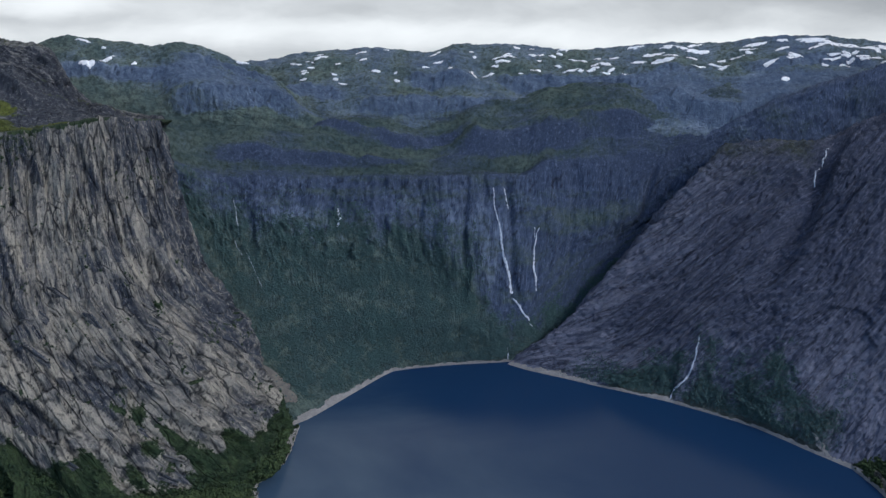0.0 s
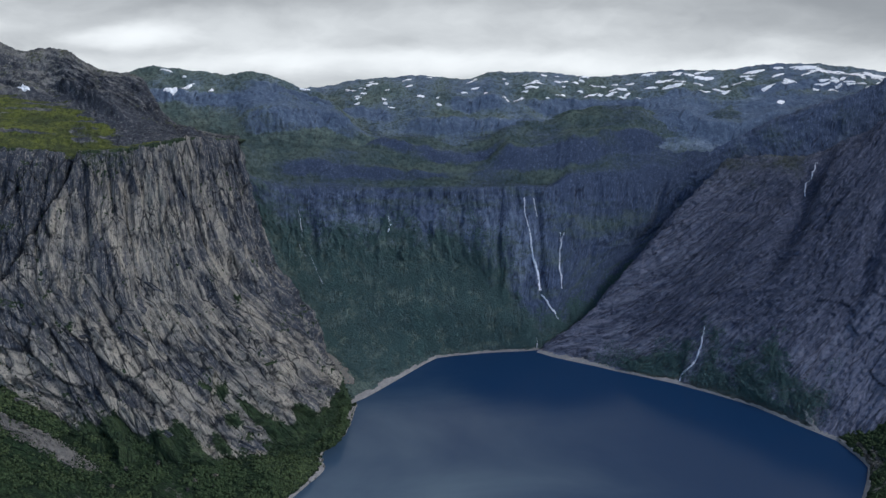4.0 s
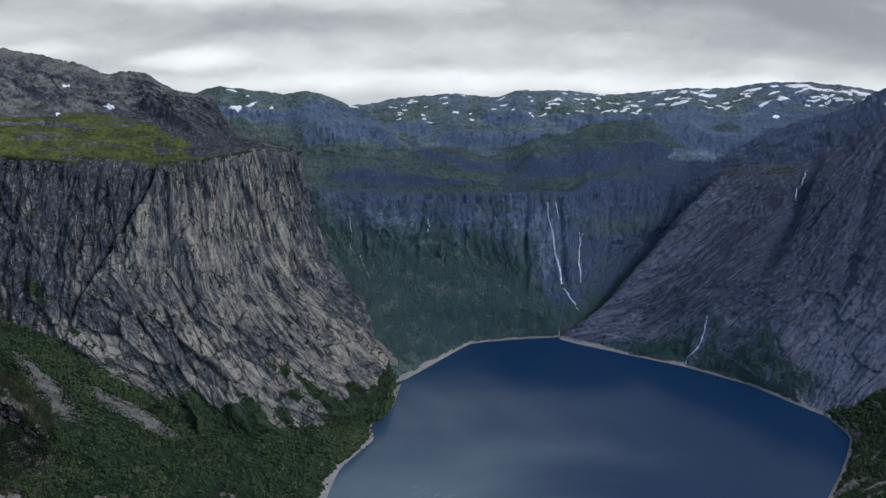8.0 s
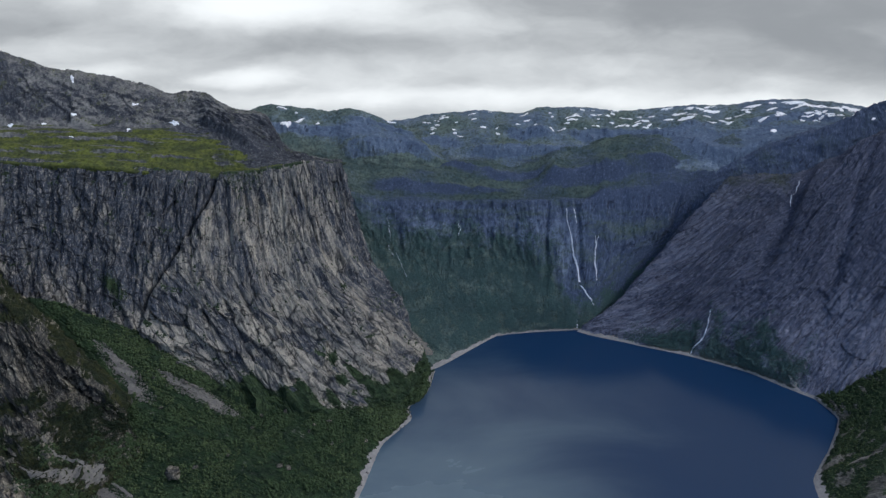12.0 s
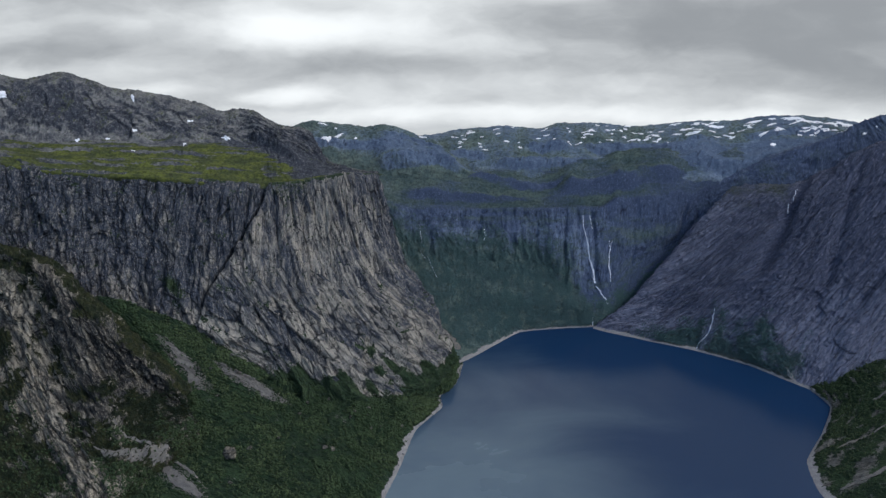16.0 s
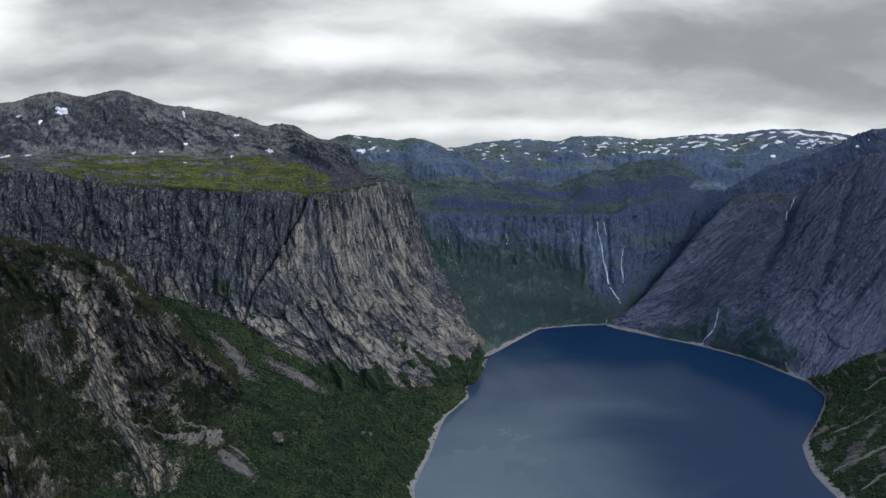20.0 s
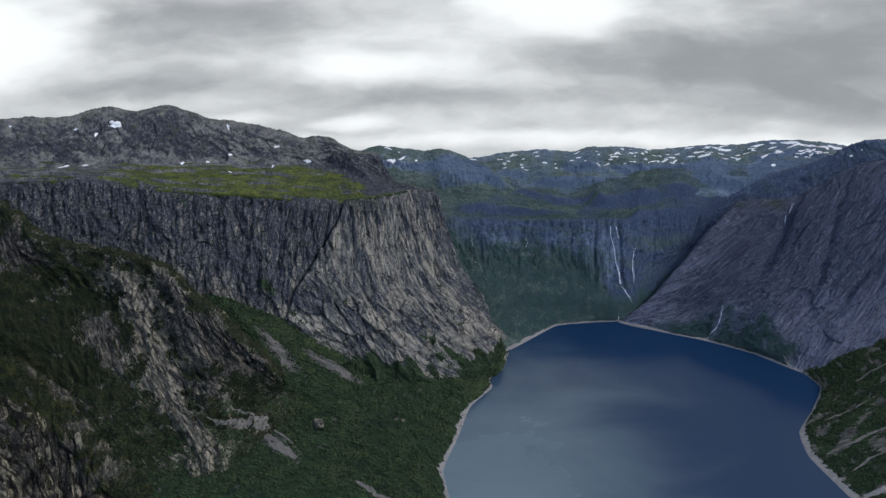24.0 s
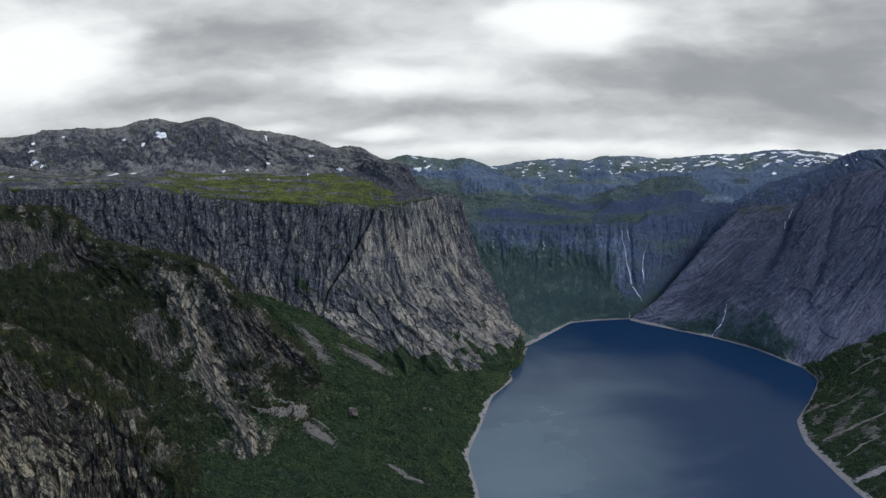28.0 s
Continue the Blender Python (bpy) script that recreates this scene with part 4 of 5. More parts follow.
ob = hill_land = land("hill", hill, NEAR_ROCK, [("veg", veg_hill), ("pale", pale_hill)])
tagged(ob, "rugged hill of pale rock ribs and dark heath", "hill")

crag = Sheet(near_outcrop, 1.3)
C, R = net_of(crag)
cliff_shape(crag, 6, 1.5, 0.8, 3.0, lean=0.6)
inner = 0.12 + 0.88 * smooth(3.05 - R, 0, 0.7)
slabs_on(crag, 30.0, 7.0, 1.05, inner)
slabs_on(crag, 11.0, 4.0, 0.95, inner, 3.0)
slabs_on(crag, 5.0, 0.9, 1.0, 1.0, 6.0)
# dark seams paint the shadow gaps between the outcrop's slabs
jointed(crag, 1.05, 55.0, 24.0, 20.0, inner, 11, 0.8, 0.13, more_seams=0.5)
jointed(crag, 1.0, 26.0, 7.5, 7.0, inner, 12, 0.5, 0.16, more_seams=0.3)
jointed(crag, 1.0, 11.0, 3.5, 1.4, 0.8, 13, 0.25)
hollow = lump(crag, 3.3, 1.65, 0.4, 0.25)
crag.push(-22.0 * hollow)
rough(crag, 0.5, 6.0)
veg_crag = -0.12 + 0.45 * smooth(R, 2.2, 2.9) + 0.85 * lump(crag, 3.2, 2.75, 1.3, 0.55) + 0.7 * patches(crag, 40) + 0.3 * smooth(crag.n[..., 2], 0.6, 0.95) + 0.8 * smooth(C, 5.4, 6.6)
# hollow and steep sides are darkened in colour to stand for shade
ob = crag_land = land("outcrop", crag, CRAG_ROCK, [("veg", veg_crag), ("pale", 0.24 - 0.5 * hollow + 0.9 * lump(crag, 3.2, 1.1, 0.9, 0.3) + 0.45 * patches(crag, 30) - 0.3 * smooth(0.55 - crag.n[..., 2], 0, 0.4))])
tagged(ob, "broken pale rock outcrop with moss and heath", "outcrop")

# head of the valley
head = Sheet(valley_head, 1.9)
C, R = net_of(head)
band = smooth(R, 2.0, 2.6) * smooth(4.15 - R, 0, 0.3)
steep = smooth(R, 1.6, 2.3) * smooth(4.3 - R, 0, 0.4)
cliff_shape(head, 8, 1.6, 0.7, 3.0, calm=0.15 + 0.85 * steep, gully=5.0)
rough(head, 1.3, 8.0, 0.35 + 0.65 * steep)
head.lift((1 - steep) * smooth(R, 4.0, 4.6) * (8.0 * plates(head.a / 130, head.b / 30, 0.7) + 7.0 * fbm(head.a / 80, head.b / 45, 0.2, 3)))
jointed(head, 0.05, 40.0, 14.0, 2.6, steep, 14, 0.3)
jointed(head, 0.05, 15.0, 5.0, 1.0, steep, 15, 0.25)
bench = scarp(head, [(4.3, 5.2), (6.0, 5.05), (7.4, 5.1)], 24.0, 110.0, 8.0) + scarp(head, [(5.8, 3.95), (6.9, 4.1), (7.9, 4.3), (8.8, 4.5)], 15.0, 80.0, 8.0)
bench = np.clip(bench + scarp(head, [(1.2, 4.85), (2.2, 4.75), (3.4, 4.95)], 8.0, 60.0, 5.0) + scarp(head, [(2.2, 5.8), (3.2, 5.5), (4.3, 5.6)], 9.0, 60.0, 5.0), 0, 1)
tree_line = np.interp(C, [0, 1, 2, 4, 5, 5.4, 6, 9], [3.3, 2.9, 2.6, 2.3, 1.9, 0.8, 0.3, 0.0])
fingers = 0.55 * fbm(head.a / 38, head.b / 110, 0.6, 4) + 0.3 * patches(head, 15)
forest = smooth(tree_line + fingers - R, -1.1, 0.6)
upland = smooth(R, 3.9, 4.5)
veg_head = np.maximum.reduce([1.1 * forest, upland * (0.74 + 0.5 * patches(head, 90, 3) + 0.4 * fbm(head.a / 110, head.b / 14, 0.2, 3)), 0.75 * lump(head, 6.9, 3.2, 0.9, 0.3), 0.22 + 0.55 * fbm(head.a / 60, head.b / 14, 3.0, 4)])
veg_head *= 1 - 0.6 * smooth(C, 6.6, 7.6) * smooth(R, 3.3, 3.7) * smooth(5.6 - R, 0, 0.4)
veg_head -= 0.7 * bench
# escarpment shadow is painted here as dark bands in pale
pale_head = 0.05 - 0.35 * smooth(C, 6.0, 7.0) * smooth(4.4 - R, 0, 0.5) - 0.9 * bench + 0.5 * band * smooth(3.5 + 0.5 * patches(head, 20) - R, -0.3, 0.4) * smooth(5.6 - C, 0, 0.5) + 0.25 * patches(head, 50) + 0.3 * upland * smooth(R, 4.3, 5) - 0.5 * smooth(C, 5.3, 6.2) * smooth(R, 3.7, 4.0) * smooth(5.0 - R, 0, 0.3) + 0.1 * smooth(C, 5.0, 6.0) * smooth(R, 4.9, 5.2) * smooth(5.8 - R, 0, 0.3)
head.ub = head.b + 7.0 * np.clip(head.b - np.interp(4.1, head.rv, head.b[:, 0]), 0, None)
ob = head_land = land("valley_wall", head, HAZY_DARK_ROCK, [("veg", veg_head), ("pale", pale_head)])
tagged(ob, "dark rock wall at the valley head, wooded below", "valley wall")

dome = Sheet(dome_mountain, 2.2, 0.3)
C, R = net_of(dome)
dome.push(1.2 * ridged(dome.a / 30, dome.b / 20, 3.0, 3) + 2.2 * plates(dome.a / 34, dome.b / 12, 1.0))
face = scarp(dome, [(2.4, 0.9), (3.2, 1.15), (3.85, 1.4), (4.5, 1.05)], 24.0, 150.0, 7.0)
face = np.clip(face + scarp(dome, [(0.6, 1.9), (1.6, 1.8), (2.6, 2.1)], 9.0, 60.0, 5.0) + scarp(dome, [(2.6, 2.6), (3.4, 2.7), (4.2, 2.5)], 7.0, 50.0, 5.0), 0, 1)
jointed(dome, 0.1, 20.0, 6.0, 2.0, 0.3 + 0.7 * face, 16, 0.3)
veg_dome = 0.75 - 1.0 * face - 0.8 * smooth(C, 1.8, 2.8) * smooth(2.6 - R, 0, 0.5) * smooth(R, 1.0, 1.3) + 0.5 * patches(dome, 35) + 0.5 * smooth(1.8 - R, 0, 0.7)
rough(dome, 0.8, 9.0)
# pale darkens the cliff side to paint its shadow
round_top = land("mountain", dome, HAZY_FAR_ROCK, [("veg", veg_dome), ("pale", 0.5 - 0.5 * face + 0.3 * patches(dome, 40) - 0.7 * smooth(C, 1.8, 2.8) * smooth(2.6 - R, 0, 0.5) * smooth(R, 1.0, 1.3))])
tagged(round_top, "rounded grey-green mountain with streaks of snow", "mountain")

far = Sheet(far_fell, 2.4, 0.25)
C, R = net_of(far)
far.push(0.7 * (6.0 * smooth(3.9 - R, 0, 0.8) * ridged(far.a / 130, far.b / 30, 6.0, 2) + 1.5 * ridged(far.a / 55, far.b / 16, 3.0, 3) + 3.0 * plates(far.a / 70, far.b / 12, 1.0) + 1.6 * fbm(far.a / 18, far.b / 7, 2.0, 4)))
edge = np.zeros(far.a.shape)
for way, tall in (([(3.6, 1.5), (5.0, 1.3), (6.8, 1.5)], 12.0), ([(8.3, 1.5), (10.0, 1.25), (12.0, 1.7), (14.6, 1.5)], 17.0), ([(4.6, 2.3), (6.0, 2.2)], 10.0), ([(6.6, 2.4), (8.0, 2.2), (9.5, 2.4)], 10.0), ([(2.2, 2.0), (3.4, 1.9)], 9.0), ([(10.0, 2.6), (12.0, 2.8)], 8.0)):
    edge = np.clip(edge + scarp(far, way, tall, 80.0, 6.0), 0, 1)
jointed(far, 0.2, 26.0, 9.0, 2.0, 0.3 + 0.7 * edge, 17, 0.3)
veg_far = 0.68 - 0.7 * edge + 0.6 * patches(far, 60) - 0.6 * smooth(C, 6.0, 7.5) * smooth(2.5 - R, 0, 0.4) - 0.15 * smooth(R, 2.6, 3.4)
rough(far, 0.7, 9.0)
# dark bands in pale imitate shadow under the fell edges
far_fells = land("fell", far, HAZY_FAR_ROCK, [("veg", veg_far), ("pale", 0.5 - 0.45 * edge + 0.4 * patches(far, 60) - 0.55 * smooth(C, 6.0, 7.5) * smooth(R, 0.9, 1.2) * smooth(2.35 + 0.3 * patches(far, 90) - R, -0.1, 0.25))])
tagged(far_fells, "distant bare fells dotted with snow patches", "fell")

back = Sheet(right_ridge, 2.4, 0.3)
back.push(2.0 * ridged(back.a / 45, back.b / 35, 3.0, 3) + 3.0 * plates(back.a / 35, back.b / 25, 1.0))
jointed(back, -0.2, 40.0, 12.0, 1.5, 1.0, 18, 0.4)
rough(back, 1.0, 9.0)
veg_back = 0.15 + 0.4 * patches(back, 45)
ob = ridge_land = land("ridge", back, HAZY_DARK_ROCK, [("veg", veg_back), ("pale", 0.1 + 0.2 * patches(back, 45))])
tagged(ob, "dark rocky ridge behind the steep mountain", "ridge")


# ---- snow, water and stones laid on the land ----
def spread(name, sheet, cu, rv, wide, tall, mat, turn=0.0, off=0.6, thick=0.5, seed=0, parent=None):
    """A patch with a ragged outline that follows the land; wide and tall in metres along and up the sheet."""
    r = np.random.default_rng(seed)
    mu = (sheet.a[0, -1] - sheet.a[0, 0]) / (sheet.cu[-1] - sheet.cu[0])
    i = np.searchsorted(sheet.cu, cu)
    j = np.searchsorted(sheet.rv, rv)
    i, j = np.clip(i, 1, len(sheet.cu) - 2), np.clip(j, 1, len(sheet.rv) - 2)
    mu = (sheet.a[0, 1] - sheet.a[0, 0]) / (sheet.cu[i + 1] - sheet.cu[i])
    mv = (sheet.b[1, 0] - sheet.b[0, 0]) / (sheet.rv[j + 1] - sheet.rv[j])
    n, rings = 28, 5
    th = np.linspace(0, 2 * math.pi, n, endpoint=False)
    edge = np.clip(1 + 0.55 * pnoise(np.cos(th) * 1.3 + seed * 3.7, np.sin(th) * 1.3, 0.5) + 0.35 * pnoise(np.cos(th) * 3 + seed, np.sin(th) * 3, 2.5), 0.3, 1.7)
    cs, sn = math.cos(turn), math.sin(turn)
    co = []
    for q in range(rings + 1):
        f = q / rings
        x, y = 0.5 * wide * f * edge * np.cos(th), 0.5 * tall * f * edge * np.sin(th)
        x, y = cs * x - sn * y, sn * x + cs * y
        lift = off if q == rings else off + thick
        pts = sheet.on(np.clip(cu + x / mu, sheet.cu[0], sheet.cu[-1]), np.clip(rv + y / mv, sheet.rv[0], sheet.rv[-1]), 0.0)
        nrm = sheet.n[j, i]
        co.append(pts + nrm * (lift if q < rings else -0.3))
    faces = [[q * n + a, q * n + (a + 1) % n, (q + 1) * n + (a + 1) % n, (q + 1) * n + a] for q in range(rings) for a in range(n)]
    me = mesh_of(name, np.array(co), faces, 4, attrs=[("rim", np.repeat(np.linspace(0, 1, rings + 1) ** 2, n))])
    me.materials.append(mat)
    return under(new(name, me), parent) if parent else new(name, me)


def ribbon(name, sheet, way, widths, mat, off=0.7, seed=1, ragged=0.35, parent=None, across=5, soft_ends=1.0):
    """A band along a way over the land (net parameters), with widths in metres and ragged edges."""
    way = np.array(way, float)
    n = 12 * (len(way) - 1) + 1
    at = np.linspace(0, len(way) - 1, n)
    mid = spline(way, at, 0.4)
    w = np.interp(at, np.linspace(0, len(way) - 1, len(widths)), widths)
    i = np.clip(np.searchsorted(sheet.cu, mid[:, 0]), 1, len(sheet.cu) - 2)
    mu = (sheet.a[0, 1] - sheet.a[0, 0]) / (sheet.cu[i + 1] - sheet.cu[i])
    left_e = 0.5 * w * (1 + ragged * 2 * pnoise(at * 2.3 + seed, 0.3, seed * 0.7))
    right_e = 0.5 * w * (1 + ragged * 2 * pnoise(at * 2.3 + seed, 5.3, seed * 0.7))
    sway = 0.35 * w * pnoise(at * 1.4, seed, 2.2)
    co = []
    for q in range(across):
        f = q / (across - 1)
        x = sway - left_e + (left_e + right_e) * f
        bulge = off if 0 < q < across - 1 else -0.3
        co.append(sheet.on(np.clip(mid[:, 0] + x / mu, sheet.cu[0], sheet.cu[-1]), np.clip(mid[:, 1], sheet.rv[0], sheet.rv[-1]), bulge))
    side = np.abs(np.linspace(-1, 1, across)) ** 2
    ends = np.maximum(0, 1 - np.minimum(np.arange(n), np.arange(n)[::-1]) / 4) * soft_ends
    me = mesh_of(name, np.array(co), grid_faces(across, n), 4, attrs=[("rim", np.maximum(side[:, None], ends[None, :]))])
    me.materials.append(mat)
    return under(new(name, me), parent) if parent else new(name, me)


# snow patches, each a part of its mountain: net place, metres wide and tall, turn
PLATEAU_SNOW = [
    (4.14, 4.25, 20, 9, 0.1), (3.64, 3.95, 9, 5, 0.6), (7.58, 4.5, 5, 13, 0.2), (7.63, 3.3, 8, 4, 0.3), (8.81, 3.95, 9, 6, 0.5), (10.23, 3.13, 13, 5, -0.3),
    (8.68, 2.85, 6, 4, 0.4), (7.63, 2.55, 6, 4, 0.0), (3.46, 2.9, 15, 5, 0.0), (3.07, 2.8, 22, 5, 0.5), (1.76, 4.3, 9, 9, 0.0), (1.71, 3.9, 15, 5, 0.2),
]
PLATEAU_SNOW_WEST = [(1.81, 3.45, 14, 6, 0.3), (2.03, 3.27, 14, 5, 0.5), (1.21, 2.5, 10, 5, 0.4), (2.31, 4.6, 6, 3, 0.0), (3.25, 4.25, 8, 3, 0.0), (6.4, 3.0, 8, 3, 0.1), (7.0, 3.05, 7, 3, 0.0)]
for q, (cu, rv, w, h, turn) in enumerate(PLATEAU_SNOW + PLATEAU_SNOW_WEST):
    spread("snow_patch", top, cu, rv, 1.3 * w, 1.2 * h, SNOW, turn, seed=q, parent=fell)
for q, (cu, rv, w, h, turn) in enumerate([(1.24, 2.15, 20, 7, 0.0), (1.55, 2.45, 20, 5, 0.5), (1.19, 3.5, 17, 4, 0.0), (1.95, 2.3, 8, 5, 0.6), (3.7, 3.6, 16, 5, 0.2), (1.5, 3.1, 6, 3, 0.0)]):
    spread("snow_patch", dome, cu, rv, w, h, SNOW, turn, seed=40 + q, parent=round_top)
r = np.random.default_rng(11)
FELL_SNOW = [(3.01, 3.4, 24, 9, 0.3), (2.6, 3.1, 14, 5, -0.3), (3.72, 3.2, 12, 4, 0.2), (6.76, 2.9, 26, 6, 0.0), (6.85, 3.15, 20, 6, 0.4), (8.32, 2.85, 26, 7, -0.4), (8.86, 3.2, 30, 9, 0.0), (12.2, 3.6, 52, 13, 0.0), (11.0, 3.72, 42, 11, 0.05), (12.7, 3.45, 40, 11, 0.0), (10.2, 3.6, 36, 10, 0.1), (9.5, 3.5, 30, 9, 0.0), (11.2, 3.5, 40, 12, 0.0), (11.8, 3.45, 44, 11, 0.1), (10.57, 2.0, 16, 7, 0.3)]
for q in range(190):
    cu = r.uniform(2.3, 14.6)
    near = math.exp(-((cu - 10.5) / 3.6) ** 2)
    if r.uniform() > 0.3 + near:
        continue
    rv = r.uniform(2.2 if cu < 9 else 2.6, 3.95)
    FELL_SNOW.append((cu, rv, r.uniform(5, 15) * (1 + 0.9 * near), r.uniform(2.5, 5) * (1 + 0.5 * near), r.uniform(-0.3, 0.4)))
for q, (cu, rv, w, h, turn) in enumerate(FELL_SNOW):
    spread("snow_patch", far, cu, rv, 0.85 * w, 0.75 * h, SNOW, turn, seed=80 + q, thick=0.8, parent=far_fells)

for q, (cu, rv, w, h, turn) in enumerate([(3.1, 2.6, 12, 4, 0.1), (3.6, 2.75, 6, 3, 0.3)]):
    spread("snow_patch", back, cu, rv, w, h, SNOW, turn, seed=320 + q, parent=ridge_land)

# waterfalls
def waterfall(label, sheet, ways):
    """An Empty at the foot of the fall that holds its strands."""
    foot = sheet.on(np.array([ways[0][0][-1][0]]), np.array([ways[0][0][-1][1]]))[0]
    ob = thing("waterfall", label, "waterfall", group="waterfalls of the valley")
    ob.location = S * foot
    for q, (way, widths) in enumerate(ways):
        ribbon("strand", sheet, way, [0.85 * w for w in widths], FOAM, 0.9, seed=q + len(label), parent=ob)
    return ob


waterfall("tall white waterfall fanning down the dark valley wall", head, [
    ([(5.07, 3.84), (5.07, 3.39), (5.19, 3.0), (5.31, 2.61), (5.49, 2.28), (5.55, 2.11)], [2, 2, 3, 5, 7, 8]),
    ([(5.25, 3.84), (5.31, 3.58), (5.37, 3.26)], [1.5, 2, 1]),
    ([(5.55, 2.11), (5.73, 1.95), (6.07, 1.36), (6.33, 0.67)], [4, 6, 5, 3])])
waterfall("slender white waterfall beside the tall one", head, [
    ([(6.02, 3.0), (5.97, 2.78), (5.97, 2.5), (6.07, 2.28), (6.11, 2.06)], [1.5, 3, 4, 4, 2]), ([(5.92, 3.0), (5.94, 2.9), (5.96, 2.8)], [1, 2, 1.5])])
waterfall("thin broken waterfall threading down the wooded wall", head, [
    ([(1.24, 3.58), (1.27, 3.06), (1.27, 2.39)], [1.2, 2.0, 1.4]), ([(1.3, 2.22), (1.4, 1.9), (1.55, 1.56)], [1.0, 1.4, 0.9]), ([(1.2, 2.35), (1.24, 2.15), (1.3, 1.95)], [0.9, 1.2, 0.8])])
waterfall("short pale cascade on the dark rock band", head, [([(2.51, 3.32), (2.54, 3.06), (2.51, 2.78)], [3, 5, 3])])
waterfall("white stream tumbling down to the lake shore", right, [([(2.93, 1.02), (3.01, 0.75), (3.05, 0.46), (2.97, 0.18), (2.97, 0.03)], [2, 3, 3, 4, 3])])
waterfall("small waterfall in a gully near the mountain top", right, [([(3.1, 3.75), (3.05, 3.4), (3.05, 2.97), (3.18, 2.75)], [1.5, 3, 4, 2.5])])
waterfall("foaming outlet of the falls at the lake", head, [([(5.37, 0.58), (5.31, 0.29), (5.25, 0.08)], [3, 6, 4])])

# scree fans and bare ground
LANDS = {id(hill): hill_land, id(wood): wood_land, id(head): head_land, id(right): right_land, id(rslope): bank_land}


def scree(label, sheet, way, widths, mat=None):
    ob = ribbon("scree_fan", sheet, way, widths, mat or SCREE, 0.8, seed=len(label), ragged=0.3, across=9)
    return tagged(under(ob, LANDS[id(sheet)]), label)


SCREES = [
    ("grey-brown scree tongue below the cliff", wood, [(4.22, 3.22), (3.93, 2.83), (3.61, 2.49)], [14, 30, 22], SCREE),
    ("broad grey-brown scree fan among birches", wood, [(4.71, 2.81), (4.35, 2.37), (4.15, 1.95)], [14, 46, 34], SCREE),
    ("long grey scree slope below the pale rib", wood, [(2.0, 2.9), (1.9, 2.5), (1.72, 2.05), (1.62, 1.8)], [10, 26, 26, 10], SCREE),
    ("grey stone slope at the foot of the pale rib", hill, [(5.8, 2.0), (6.2, 1.6), (6.7, 1.1), (7.1, 0.6)], [14, 34, 50, 40], SCREE),
    ("thin pale line of stones beside the stone slope", hill, [(6.24, 2.35), (6.55, 1.7), (6.85, 1.05)], [5, 9, 6], SCREE),
    ("narrow pale rib of bare stones on the slope", wood, [(2.4, 3.07), (2.05, 2.49), (1.74, 1.85)], [5, 10, 6], SCREE),
    ("pale bare streak near the shore woods", wood, [(1.56, 1.22), (1.51, 0.97), (1.51, 0.74)], [6, 14, 10], SCREE),
    ("patch of grey stones below the hill end", wood, [(2.75, 2.78), (2.72, 2.49), (2.7, 2.27)], [6, 13, 6], SCREE),
    ("pinkish scree chute beside the headland", head, [(0.73, 1.51), (1.04, 1.11), (1.11, 0.67), (1.04, 0.19)], [8, 24, 36, 36], SCREE),
    ("pale stone chute at the mountain foot", right, [(4.68, 0.25), (4.83, 0.11), (4.94, 0.03)], [6, 10, 12], SHINGLE),
    ("bare pale slab strip on the wooded bank", rslope, [(1.56, 1.28), (1.59, 1.63), (1.71, 1.98)], [7, 9, 6], SCREE),
    ("bare pale slab strip above the shore", rslope, [(4.07, 0.23), (3.75, 0.9), (3.51, 1.37), (3.4, 1.7)], [6, 11, 8, 5], SCREE),
    ("thin bare rock strip among the bank's birches", rslope, [(2.9, 0.5), (2.6, 1.0), (2.4, 1.5)], [4, 7, 4], SCREE),
    ("short bare rock strip low on the bank", rslope, [(4.6, 0.35), (4.35, 0.8), (4.2, 1.2)], [4, 8, 5], SCREE),
    ("pale bare rock by the water", rslope, [(5.25, 0.1), (5.08, 0.6), (4.92, 1.0)], [26, 22, 10], SHINGLE),
]
for label, sheet, way, widths, mat in SCREES:
    scree(label, sheet, way, widths, mat)


def bare_of(sheet):
    """1 on the scree of a sheet, 0 away from it."""
    c, r_ = net_of(sheet)
    mask = np.zeros(c.shape)
    for label, sh, way, widths, mat in SCREES:
        if sh is not sheet:
            continue
        for f in np.linspace(0, len(way) - 1, 25):
            q = spline(np.array(way, float), np.array([f]), 0.4)[0]
            w = np.interp(f, np.linspace(0, len(way) - 1, len(widths)), widths)
            a0, b0 = np.interp(q[0], sheet.cu, sheet.a[-1]), np.interp(q[1], sheet.rv, sheet.b[:, 0])
            mask = np.maximum(mask, smooth(np.hypot(sheet.a - a0, sheet.b - b0), 0.65 * w, 0.4 * w))
    return mask


# bleached band of stones along the water
def shore(label, sheet, c0, c1, rise):
    n = int((c1 - c0) * 40)
    cu = np.linspace(c0, c1, n)
    i = np.clip(np.searchsorted(sheet.cu, cu), 0, len(sheet.cu) - 1)
    heights = sheet.p[:, i, 2]
    wave = rise * (1 + 0.45 * pnoise(cu * 3.1, 0.5, 0.2) + 0.25 * pnoise(cu * 11, 0.5, 0.7))
    top_rv = np.array([sheet.rv[max(1, np.argmax(heights[:, q] > wave[q]))] for q in range(n)])
    co = [sheet.on(cu, top_rv * f, 0.7 if f < 1 else -0.2) for f in (0.0, 0.25, 0.5, 0.75, 1.0)]
    me = mesh_of("shore_stones", np.array(co), grid_faces(5, n), 4, attrs=[("rim", np.repeat([0.0, 0.0, 0.1, 0.5, 1.2], n))])
    me.materials.append(SHINGLE)
    return tagged(new("shore_stones", me), label, "shore", "stony shore bands", "structure")


shore("pale stony band along the birch shore", wood, 0.0, 9.0, 5.0)
